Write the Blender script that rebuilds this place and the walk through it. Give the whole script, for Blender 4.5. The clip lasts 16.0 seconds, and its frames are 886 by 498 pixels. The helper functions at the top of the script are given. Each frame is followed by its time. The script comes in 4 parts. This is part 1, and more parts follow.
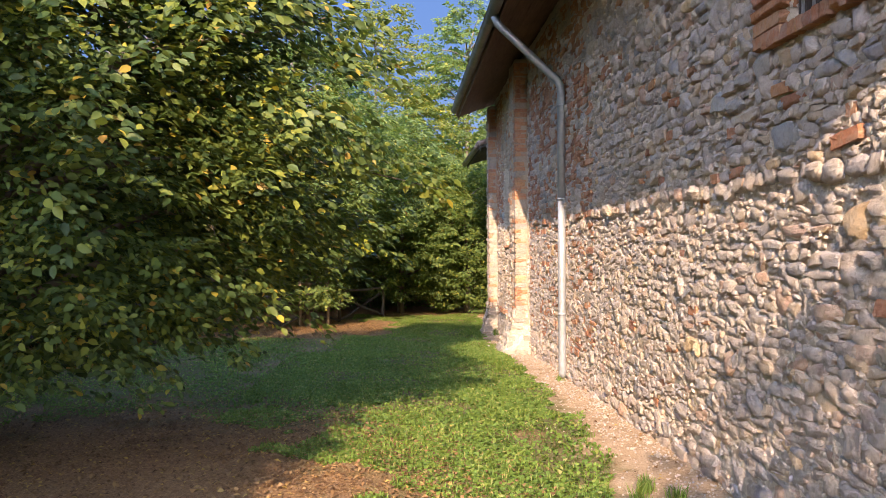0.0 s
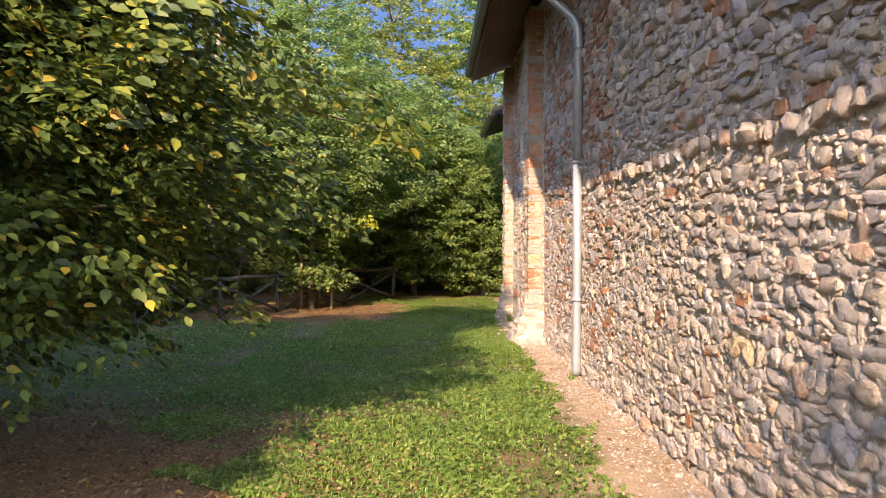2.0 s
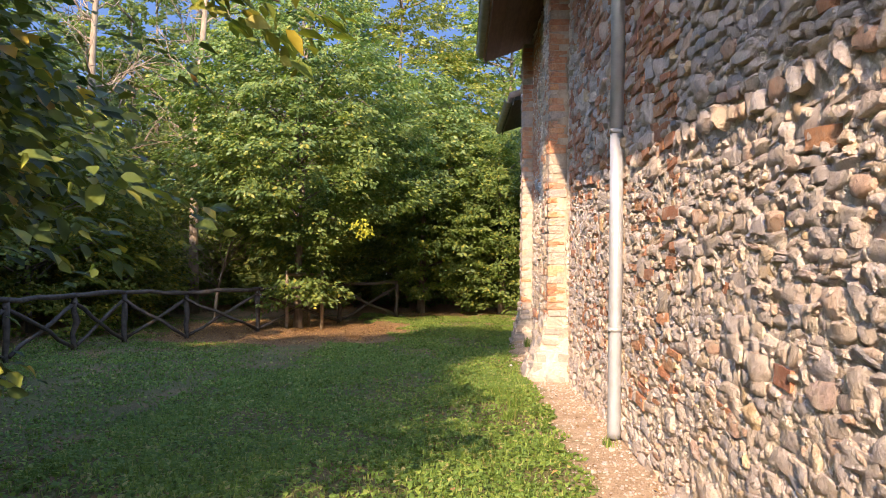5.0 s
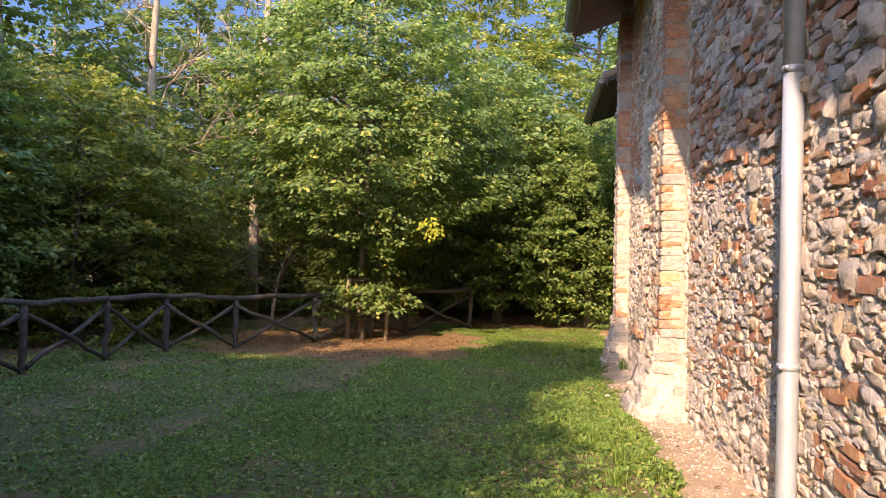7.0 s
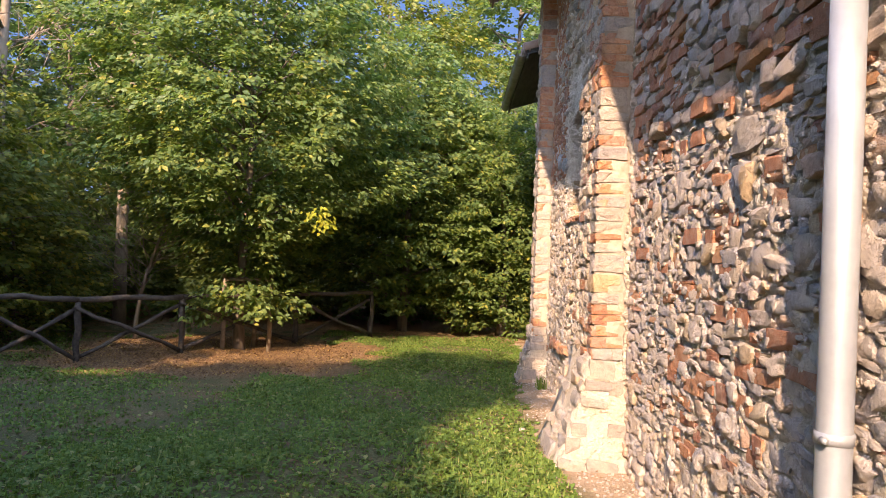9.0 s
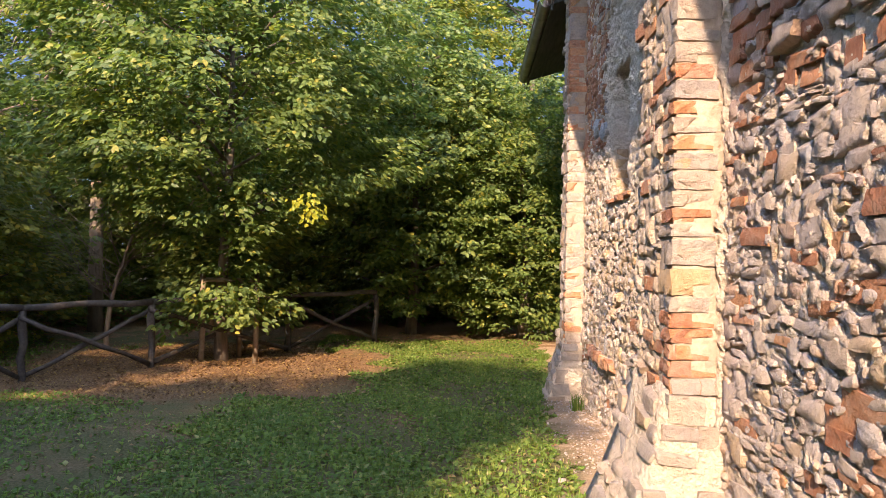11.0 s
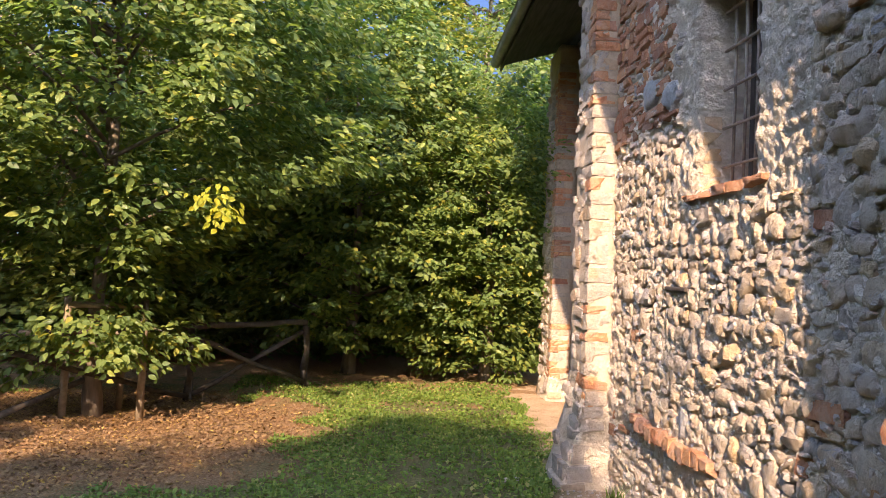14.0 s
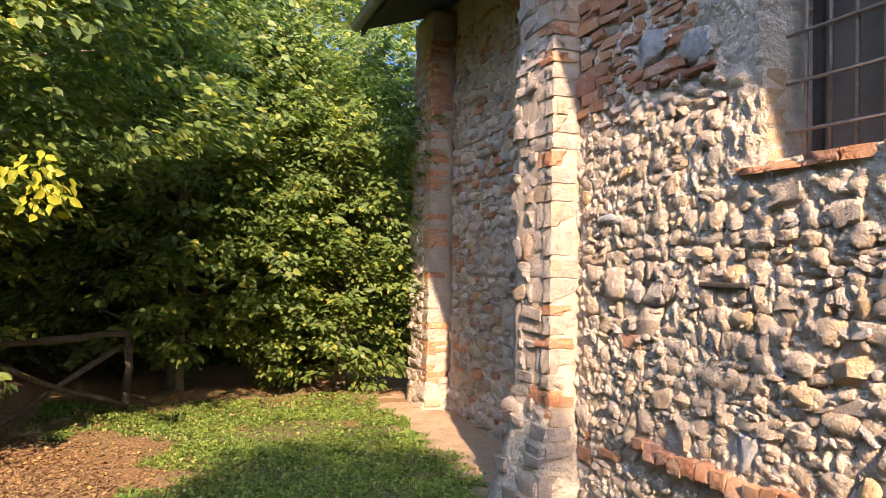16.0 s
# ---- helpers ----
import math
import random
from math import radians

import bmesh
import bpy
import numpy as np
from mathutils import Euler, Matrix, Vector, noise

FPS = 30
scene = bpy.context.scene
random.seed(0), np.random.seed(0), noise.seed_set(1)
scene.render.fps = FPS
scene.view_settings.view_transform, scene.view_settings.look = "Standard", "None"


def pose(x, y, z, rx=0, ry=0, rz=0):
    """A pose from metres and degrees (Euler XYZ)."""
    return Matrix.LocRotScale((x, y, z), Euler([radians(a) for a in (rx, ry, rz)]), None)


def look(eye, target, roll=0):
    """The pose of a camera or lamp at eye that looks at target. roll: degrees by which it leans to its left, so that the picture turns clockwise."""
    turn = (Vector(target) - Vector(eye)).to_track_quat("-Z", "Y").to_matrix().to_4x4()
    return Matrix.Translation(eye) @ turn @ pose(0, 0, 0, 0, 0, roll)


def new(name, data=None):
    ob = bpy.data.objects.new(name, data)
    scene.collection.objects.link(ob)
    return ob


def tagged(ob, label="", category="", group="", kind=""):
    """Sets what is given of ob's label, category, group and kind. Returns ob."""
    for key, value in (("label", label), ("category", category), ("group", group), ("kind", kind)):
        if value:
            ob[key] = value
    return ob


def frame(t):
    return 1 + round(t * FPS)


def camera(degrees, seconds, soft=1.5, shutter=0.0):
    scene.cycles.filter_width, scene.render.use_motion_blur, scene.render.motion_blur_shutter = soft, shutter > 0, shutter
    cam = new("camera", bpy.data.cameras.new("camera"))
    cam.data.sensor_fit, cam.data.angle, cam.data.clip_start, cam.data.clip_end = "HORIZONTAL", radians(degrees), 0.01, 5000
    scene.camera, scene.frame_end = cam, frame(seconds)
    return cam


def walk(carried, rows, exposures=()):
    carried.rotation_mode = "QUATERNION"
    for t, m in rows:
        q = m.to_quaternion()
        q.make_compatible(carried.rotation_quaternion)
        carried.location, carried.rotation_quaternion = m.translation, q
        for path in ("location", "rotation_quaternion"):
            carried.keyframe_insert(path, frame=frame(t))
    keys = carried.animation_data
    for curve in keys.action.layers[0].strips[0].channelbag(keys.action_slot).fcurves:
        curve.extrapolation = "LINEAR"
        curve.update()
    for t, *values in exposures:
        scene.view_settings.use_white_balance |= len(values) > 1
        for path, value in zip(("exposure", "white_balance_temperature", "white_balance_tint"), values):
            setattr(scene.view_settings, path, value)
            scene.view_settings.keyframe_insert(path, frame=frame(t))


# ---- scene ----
cam = camera(60.4, 16.0, soft=0.9)
METRES, EYE, TILT, LEAN, TURN = 13.0, 1.65, 0.0, 0.0, -4.0
ROWS = [
    (0.0, 0.0, 0.0, 0.0, -0.0, -0.22, 0.32),
    (0.5, 0.0075, 0.0287, -0.0043, 1.02, -0.64, -0.46),
    (1.0, 0.0159, 0.0573, -0.0053, 2.32, -1.12, -0.54),
    (1.5, 0.0264, 0.0858, -0.0066, 3.42, -1.42, -0.24),
    (2.0, 0.0319, 0.1161, -0.0083, 2.37, -1.58, -0.1),
    (2.5, 0.0374, 0.1474, -0.0114, 2.46, -1.4, -0.17),
    (3.0, 0.0426, 0.1785, -0.0147, 2.8, -1.77, -0.52),
    (3.5, 0.0469, 0.2086, -0.0146, 2.96, -1.45, -0.2),
    (6.0, 0.0468, 0.3686, -0.0214, 7.98, 0.08, -1.56),
    (6.5, 0.0408, 0.401, -0.0231, 10.7, 0.4, -1.41),
    (7.0, 0.0367, 0.4323, -0.0245, 10.08, -0.05, -1.11),
    (7.5, 0.0374, 0.4657, -0.0241, 9.0, -0.18, -1.27),
    (8.0, 0.0391, 0.4995, -0.0254, 6.16, -0.25, -1.17),
    (8.5, 0.0405, 0.5313, -0.026, 4.79, 0.33, -1.43),
    (9.0, 0.0408, 0.5655, -0.0298, 3.95, 0.31, -2.15),
    (11.5, 0.034, 0.717, -0.0323, 5.25, -0.18, -1.01),
    (12.0, 0.0303, 0.7455, -0.033, 4.22, 1.08, -1.05),
    (12.5, 0.0259, 0.778, -0.033, 3.97, 1.5, -2.18),
    (13.0, 0.0186, 0.8084, -0.033, 2.76, 1.64, -2.85),
    (13.5, 0.0094, 0.8396, -0.0334, 1.86, 1.65, -2.39),
    (14.0, -0.0036, 0.8685, -0.0347, -0.47, 1.74, -2.27),
    (14.5, -0.017, 0.8959, -0.0348, -2.24, 1.92, -2.59),
    (15.0, -0.035, 0.9217, -0.0339, -2.97, 2.41, -1.92),
    (15.5, -0.0517, 0.9441, -0.0337, -9.83, 2.12, -0.85),
    (16.0, -0.0652, 0.9681, -0.0344, -16.76, 1.54, -1.06),
]
walk(cam, [(t, pose(0, 0, EYE, TILT, LEAN, TURN) @ pose(METRES * x, METRES * y, METRES * z, 90 + pitch, roll, yaw)) for t, x, y, z, yaw, pitch, roll in ROWS],
     exposures=[(0.0, 2.8, 6480, 16), (3.5, 2.78, 6480, 16), (6.3, 3.0, 6620, 18), (9.0, 2.86, 6650, 19), (12.0, 2.95, 6700, 19), (15.0, 3.13, 6650, 18), (16.0, 3.13, 6650, 18)])

# ---- world and sun ----
SKEW = -1.26
BUILDING = pose(2.015, 0, 0, 0, 0, SKEW)
to_sun = (BUILDING.to_3x3() @ Vector((-1.0, -4.5, 2.76))).normalized()
world = bpy.data.worlds.new("sky")
scene.world = world
world.use_nodes = True
wn = world.node_tree
sky = wn.nodes.new("ShaderNodeTexSky")
sky.sky_type = "NISHITA"
sky.sun_disc = False
sky.dust_density = 1.0
sky.ozone_density = 3.0
sky.altitude = 300
sky.sun_elevation = math.asin(to_sun.z)
sky.sun_rotation = math.atan2(to_sun.x, to_sun.y)
wn.links.new(sky.outputs[0], wn.nodes["Background"].inputs[0])
wn.nodes["Background"].inputs[1].default_value = 0.15
sun = new("sun", bpy.data.lights.new("sun", "SUN"))
sun.data.energy = 2.0
sun.data.angle = radians(0.55)
sun.data.color = (1.0, 0.775, 0.545)
sun.matrix_world = look(to_sun * 40, (0, 0, 0))


# ---- materials ----
class Mat:
    """A node material with a short way to add nodes."""

    def __init__(self, name, rough=0.85, spec=0.3):
        self.m = bpy.data.materials.new(name)
        self.m.use_nodes = True
        self.t = self.m.node_tree
        self.b = self.t.nodes["Principled BSDF"]
        self.b.inputs["Roughness"].default_value = rough
        self.b.inputs["Specular IOR Level"].default_value = spec
        self.co = self.add("ShaderNodeTexCoord")

    def add(self, kind, **kw):
        n = self.t.nodes.new(kind)
        for k, v in kw.items():
            if k.startswith("i_"):
                n.inputs[k[2:].replace("_", " ")].default_value = v
        return n

    def link(self, a, b):
        self.t.links.new(a, b)

    def noise(self, scale, detail=4.0, rough=0.55, kind="Object", distort=0.0):
        n = self.add("ShaderNodeTexNoise")
        n.inputs["Scale"].default_value = scale
        n.inputs["Detail"].default_value = detail
        n.inputs["Roughness"].default_value = rough
        n.inputs["Distortion"].default_value = distort
        self.link(self.place() if kind == "World" else self.co.outputs[kind], n.inputs["Vector"])
        return n.outputs["Fac"]

    def place(self):
        return self.add("ShaderNodeNewGeometry").outputs["Position"]

    def ramp(self, fac, stops, smooth=True):
        n = self.add("ShaderNodeValToRGB")
        e = n.color_ramp.elements
        while len(e) < len(stops):
            e.new(0.5)
        for el, (p, c) in zip(e, stops):
            el.position = p
            el.color = (*c, 1) if len(c) == 3 else c
        if not smooth:
            n.color_ramp.interpolation = "CONSTANT"
        self.link(fac, n.inputs[0])
        return n.outputs[0]

    def mix(self, fac, a, b, mode="MIX"):
        n = self.add("ShaderNodeMix")
        n.data_type = "RGBA"
        n.blend_type = mode
        for v, i in ((fac, n.inputs[0]), (a, n.inputs[6]), (b, n.inputs[7])):
            if isinstance(v, (int, float)):
                i.default_value = v
            elif isinstance(v, tuple):
                i.default_value = (*v, 1)
            else:
                self.link(v, i)
        return n.outputs[2]

    def calc(self, op, a, b=0.0):
        n = self.add("ShaderNodeMath")
        n.operation = op
        for v, i in ((a, n.inputs[0]), (b, n.inputs[1])):
            if isinstance(v, (int, float)):
                i.default_value = v
            else:
                self.link(v, i)
        return n.outputs[0]

    def pieces(self):
        """A random number for every piece, whether it is an object or an island."""
        a = self.add("ShaderNodeObjectInfo").outputs["Random"]
        b = self.add("ShaderNodeNewGeometry").outputs["Random Per Island"]
        return self.calc("FRACT", self.calc("ADD", a, b))

    def bump(self, height, strength=0.5, dist=0.01):
        n = self.add("ShaderNodeBump")
        n.inputs["Strength"].default_value = strength
        n.inputs["Distance"].default_value = dist
        self.link(height, n.inputs["Height"])
        self.link(n.outputs[0], self.b.inputs["Normal"])

    def colour(self, c):
        if isinstance(c, tuple):
            self.b.inputs["Base Color"].default_value = (*c, 1)
        else:
            self.link(c, self.b.inputs["Base Color"])
        return self.m


def mat_stone(name, stops, patch=0.35):
    k = Mat(name, 0.9, 0.25)
    base = k.ramp(k.pieces(), stops)
    speck = k.noise(34, 7, 0.7, "World")
    c = k.mix(0.7, base, k.ramp(speck, [(0.3, (0.62, 0.6, 0.58)), (0.5, (1.0, 0.98, 0.96)), (0.7, (1.22, 1.2, 1.15))]), "MULTIPLY")
    dust = k.ramp(k.noise(11, 6, 0.65, "World"), [(0.46, (0, 0, 0)), (0.6, (1, 1, 1))])
    c = k.mix(k.calc("MULTIPLY", dust, patch), c, (0.50, 0.41, 0.31))
    lichen = k.ramp(k.noise(60, 3, 0.5, "World"), [(0.64, (0, 0, 0)), (0.7, (1, 1, 1))])
    c = k.mix(k.calc("MULTIPLY", lichen, 0.22), c, (0.16, 0.15, 0.135))
    k.bump(k.calc("ADD", k.calc("MULTIPLY", speck, 1.4), k.calc("MULTIPLY", k.noise(130, 4, 0.6, "World"), 0.5)), 1.0, 0.02)
    return k.colour(c)


COBBLE = mat_stone("cobble", [(0.0, (0.422, 0.349, 0.294)), (0.14, (0.482, 0.407, 0.354)), (0.26, (0.523, 0.417, 0.323)), (0.36, (0.341, 0.310, 0.304)),
                              (0.5, (0.502, 0.427, 0.374)), (0.62, (0.422, 0.369, 0.344)), (0.74, (0.542, 0.446, 0.364)), (0.82, (0.502, 0.320, 0.222)),
                              (0.87, (0.301, 0.301, 0.323)), (0.94, (0.542, 0.388, 0.222)), (1.0, (0.462, 0.388, 0.344))], 0.5)
BROWN_COBBLE = mat_stone("brown_cobble", [(0.0, (0.43, 0.335, 0.245)), (0.2, (0.49, 0.385, 0.28)), (0.36, (0.36, 0.305, 0.255)), (0.5, (0.52, 0.40, 0.285)), (0.64, (0.42, 0.34, 0.27)),
                                    (0.78, (0.54, 0.405, 0.27)), (0.87, (0.31, 0.285, 0.265)), (0.94, (0.54, 0.37, 0.20)), (1.0, (0.47, 0.37, 0.27))], 0.5)
QUOIN = mat_stone("dressed_stone", [(0.0, (0.37, 0.30, 0.245)), (0.3, (0.33, 0.29, 0.255)), (0.6, (0.42, 0.34, 0.27)), (0.8, (0.30, 0.275, 0.265)), (1.0, (0.42, 0.28, 0.165))])
OCHRE = mat_stone("ochre_stone", [(0.0, (0.45, 0.30, 0.17)), (0.5, (0.49, 0.35, 0.21)), (1.0, (0.43, 0.28, 0.15))], 0.3)
SLATE = mat_stone("blue_grey_stone", [(0.0, (0.30, 0.31, 0.32)), (0.5, (0.38, 0.38, 0.38)), (1.0, (0.33, 0.31, 0.31))], 0.25)
BRICK = mat_stone("old_brick", [(0.0, (0.41, 0.17, 0.09)), (0.3, (0.47, 0.225, 0.115)), (0.55, (0.33, 0.145, 0.092)), (0.8, (0.50, 0.26, 0.125)), (1.0, (0.37, 0.20, 0.145))], 0.25)


def mat_mortar():
    k = Mat("lime_mortar", 0.95, 0.15)
    n1 = k.noise(2.3, 6, 0.6)
    n2 = k.noise(60, 5, 0.7)
    c = k.ramp(n1, [(0.3, (0.56, 0.455, 0.345)), (0.5, (0.68, 0.565, 0.435)), (0.7, (0.74, 0.63, 0.50))])
    c = k.mix(0.35, c, k.ramp(n2, [(0.3, (0.5, 0.48, 0.45)), (0.6, (1, 1, 1))]), "MULTIPLY")
    k.bump(k.calc("ADD", n2, k.calc("MULTIPLY", k.noise(22, 5), 2.2)), 1.0, 0.035)
    return k.colour(c)


def mat_plaster():
    k = Mat("cream_plaster", 0.93, 0.15)
    n2 = k.noise(48, 5, 0.7)
    c = k.ramp(k.noise(4, 6, 0.65), [(0.3, (0.31, 0.24, 0.185)), (0.48, (0.42, 0.335, 0.255)), (0.7, (0.49, 0.40, 0.305))])
    c = k.mix(0.4, c, k.ramp(n2, [(0.3, (0.55, 0.52, 0.5)), (0.6, (1, 1, 1))]), "MULTIPLY")
    k.bump(k.calc("ADD", n2, k.calc("MULTIPLY", k.noise(14, 5), 1.5)), 0.8, 0.014)
    return k.colour(c)


def mat_simple(name, a, b, scale, rough, metal=0.0, bump=0.3, dist=0.004, stretch=None):
    k = Mat(name, rough)
    k.b.inputs["Metallic"].default_value = metal
    if stretch:
        mp = k.add("ShaderNodeMapping")
        mp.inputs["Scale"].default_value = stretch
        k.link(k.co.outputs["Object"], mp.inputs[0])
        t = k.add("ShaderNodeTexNoise")
        t.inputs["Scale"].default_value = scale
        t.inputs["Detail"].default_value = 6
        k.link(mp.outputs[0], t.inputs[0])
        n = t.outputs["Fac"]
    else:
        n = k.noise(scale, 6, 0.6)
    big = k.noise(scale * 0.13, 3)
    c = k.ramp(k.calc("ADD", k.calc("MULTIPLY", n, 0.7), k.calc("MULTIPLY", big, 0.3)), [(0.35, a), (0.65, b)])
    k.bump(n, bump, dist)
    return k.colour(c)


def mat_leaf(name, stops, rough=0.5, glow=0.45):
    k = Mat(name, rough, 0.35)
    col = k.ramp(k.pieces(), stops)
    col = k.mix(0.35, col, k.ramp(k.noise(1.3, 3), [(0.35, (0.6, 0.7, 0.6)), (0.65, (1.25, 1.15, 0.9))]), "MULTIPLY")
    k.colour(col)
    tr = k.add("ShaderNodeBsdfTranslucent")
    k.link(k.mix(1.0, col, (1.3, 1.4, 0.75), "MULTIPLY"), tr.inputs[0])
    mx = k.add("ShaderNodeMixShader")
    mx.inputs[0].default_value = glow
    k.link(k.b.outputs[0], mx.inputs[1])
    k.link(tr.outputs[0], mx.inputs[2])
    k.link(mx.outputs[0], k.t.nodes["Material Output"].inputs[0])
    return k.m


MORTAR, PLASTER = mat_mortar(), mat_plaster()
LEAF_A = mat_leaf("hornbeam_leaf", [(0.0, (0.038, 0.062, 0.018)), (0.4, (0.07, 0.102, 0.024)), (0.8, (0.135, 0.165, 0.032)), (0.95, (0.22, 0.23, 0.038)), (0.97, (0.40, 0.31, 0.04)), (1.0, (0.32, 0.18, 0.04))], 0.55, 0.34)
LEAF_B = mat_leaf("green_leaf", [(0.0, (0.084, 0.132, 0.044)), (0.5, (0.133, 0.187, 0.056)), (0.9, (0.20, 0.245, 0.062)), (1.0, (0.33, 0.30, 0.06))], 0.5, 0.5)
LEAF_Y = mat_leaf("yellowing_leaf", [(0.0, (0.10, 0.14, 0.022)), (0.5, (0.15, 0.17, 0.027)), (0.85, (0.205, 0.20, 0.032)), (1.0, (0.391, 0.310, 0.046))])
LEAF_GOLD = mat_leaf("golden_leaf", [(0.0, (0.24, 0.27, 0.03)), (1.0, (0.36, 0.33, 0.03))])
LEAF_D = mat_leaf("dark_leaf", [(0.0, (0.09, 0.125, 0.042)), (0.6, (0.135, 0.17, 0.052)), (1.0, (0.20, 0.215, 0.06))], 0.5, 0.55)
GRASS = mat_leaf("grass_blade", [(0.0, (0.09, 0.15, 0.028)), (0.5, (0.13, 0.205, 0.037)), (0.88, (0.195, 0.26, 0.05)), (1.0, (0.34, 0.30, 0.13))], 0.6, 0.4)
LITTER = mat_leaf("dead_leaf", [(0.0, (0.10, 0.052, 0.026)), (0.5, (0.20, 0.11, 0.05)), (0.88, (0.30, 0.18, 0.085)), (1.0, (0.42, 0.28, 0.07))], 0.8, 0.15)
BARK = mat_simple("bark", (0.09, 0.07, 0.05), (0.22, 0.17, 0.12), 16, 0.95, bump=0.9, dist=0.02, stretch=(1, 1, 0.25))
PALE_BARK = mat_simple("pale_bark", (0.15, 0.11, 0.075), (0.26, 0.20, 0.135), 14, 0.95, bump=0.8, dist=0.015, stretch=(1, 1, 0.3))
OLD_WOOD = mat_simple("weathered_wood", (0.04, 0.031, 0.024), (0.10, 0.08, 0.06), 18, 0.9, bump=0.8, dist=0.01)
STAKE_WOOD = mat_simple("stake_wood", (0.17, 0.125, 0.08), (0.29, 0.225, 0.15), 20, 0.9, bump=0.5)
BOARD = mat_simple("eaves_board", (0.085, 0.045, 0.03), (0.15, 0.08, 0.05), 9, 0.75, bump=0.4, stretch=(4, 0.4, 4))
DARK_BOARD = mat_simple("dark_eaves_board", (0.035, 0.036, 0.034), (0.075, 0.075, 0.07), 9, 0.8, bump=0.4, stretch=(4, 0.4, 4))
TILE = mat_simple("roof_tile", (0.22, 0.13, 0.10), (0.34, 0.24, 0.18), 12, 0.9, bump=0.5)
ZINC = mat_simple("galvanised_steel", (0.27, 0.275, 0.285), (0.36, 0.365, 0.375), 7, 0.45, 0.4, 0.08, 0.002)
GUTTER = mat_simple("dull_zinc", (0.16, 0.165, 0.16), (0.27, 0.275, 0.27), 6, 0.6, 0.5, 0.1, 0.002)
IRON = mat_simple("rusty_iron", (0.22, 0.16, 0.12), (0.36, 0.28, 0.22), 30, 0.8, 0.3, 0.4)
DARK_INSIDE = mat_simple("dark_wood_and_inside", (0.04, 0.03, 0.025), (0.09, 0.07, 0.055), 8, 0.9, stretch=(1, 6, 1))
GLASS_DULL = mat_simple("dusty_glass", (0.10, 0.08, 0.065), (0.17, 0.135, 0.105), 5, 0.3)


def mat_ground():
    k = Mat("ground", 0.95, 0.15)
    sep = k.add("ShaderNodeSeparateXYZ")
    k.link(k.co.outputs["Object"], sep.inputs[0])
    X, Y = sep.outputs[0], sep.outputs[1]
    fine = k.noise(55, 6, 0.7)
    mid = k.noise(6, 5, 0.6)
    wide = k.noise(0.9, 4, 0.6)
    grass = k.ramp(fine, [(0.3, (0.065, 0.065, 0.026)), (0.48, (0.115, 0.11, 0.04)), (0.7, (0.20, 0.16, 0.08))])
    dirt = k.ramp(k.calc("ADD", k.calc("MULTIPLY", fine, 0.6), k.calc("MULTIPLY", mid, 0.4)), [(0.33, (0.23, 0.155, 0.095)), (0.5, (0.37, 0.265, 0.17)), (0.66, (0.46, 0.35, 0.245))])
    mulch = k.ramp(fine, [(0.3, (0.10, 0.055, 0.028)), (0.5, (0.23, 0.135, 0.068)), (0.7, (0.38, 0.25, 0.135))])
    wob = k.calc("MULTIPLY", k.calc("SUBTRACT", k.noise(2.2, 5, 0.65), 0.5), 1.1)
    strip = k.calc("ADD", k.calc("SUBTRACT", X, k.calc("MULTIPLY", Y, 0.022)), wob)
    further = k.add("ShaderNodeMapRange", i_From_Min=15.5, i_From_Max=18.5, i_To_Max=0.35)
    k.link(Y, further.inputs[0])
    nearer = k.add("ShaderNodeMapRange", i_From_Min=5.0, i_From_Max=8.0, i_To_Min=0.2, i_To_Max=0.0)
    k.link(Y, nearer.inputs[0])
    strip = k.calc("ADD", k.calc("SUBTRACT", strip, further.outputs[0]), nearer.outputs[0])
    s = k.add("ShaderNodeMapRange", i_From_Min=1.42, i_From_Max=1.68)
    k.link(strip, s.inputs[0])
    c = k.mix(k.ramp(wide, [(0.52, (0, 0, 0)), (0.72, (0.8, 0.8, 0.8))]), grass, mulch)
    east = k.add("ShaderNodeMapRange", i_From_Min=10.5, i_From_Max=9.8)
    k.link(X, east.inputs[0])
    south = k.add("ShaderNodeMapRange", i_From_Min=0.3, i_From_Max=1.2)
    k.link(Y, south.inputs[0])
    c = k.mix(k.calc("MULTIPLY", s.outputs[0], k.calc("MULTIPLY", east.outputs[0], south.outputs[0])), c, dirt)

    def disc(x, y, rx, ry, soft):
        dx = k.calc("DIVIDE", k.calc("SUBTRACT", X, x), rx)
        dy = k.calc("DIVIDE", k.calc("SUBTRACT", Y, y), ry)
        d = k.calc("ADD", k.calc("SQRT", k.calc("ADD", k.calc("MULTIPLY", dx, dx), k.calc("MULTIPLY", dy, dy))), wob)
        q = k.add("ShaderNodeMapRange", i_From_Min=1.0 + soft, i_From_Max=1.0 - soft)
        k.link(d, q.inputs[0])
        return q.outputs[0]

    c = k.mix(disc(-2.1, 18.2, 2.4, 2.4, 0.15), c, mulch)
    c = k.mix(disc(-2.6, 3.6, 2.9, 4.2, 0.2), c, mulch)
    c = k.mix(disc(-1.0, 31.0, 30.0, 10.0, 0.03), c, mulch)
    c = k.mix(disc(-14.0, 14.0, 8.5, 30.0, 0.03), c, mulch)
    k.bump(k.calc("ADD", fine, mid), 0.8, 0.03)
    return k.colour(c)


GROUND = mat_ground()


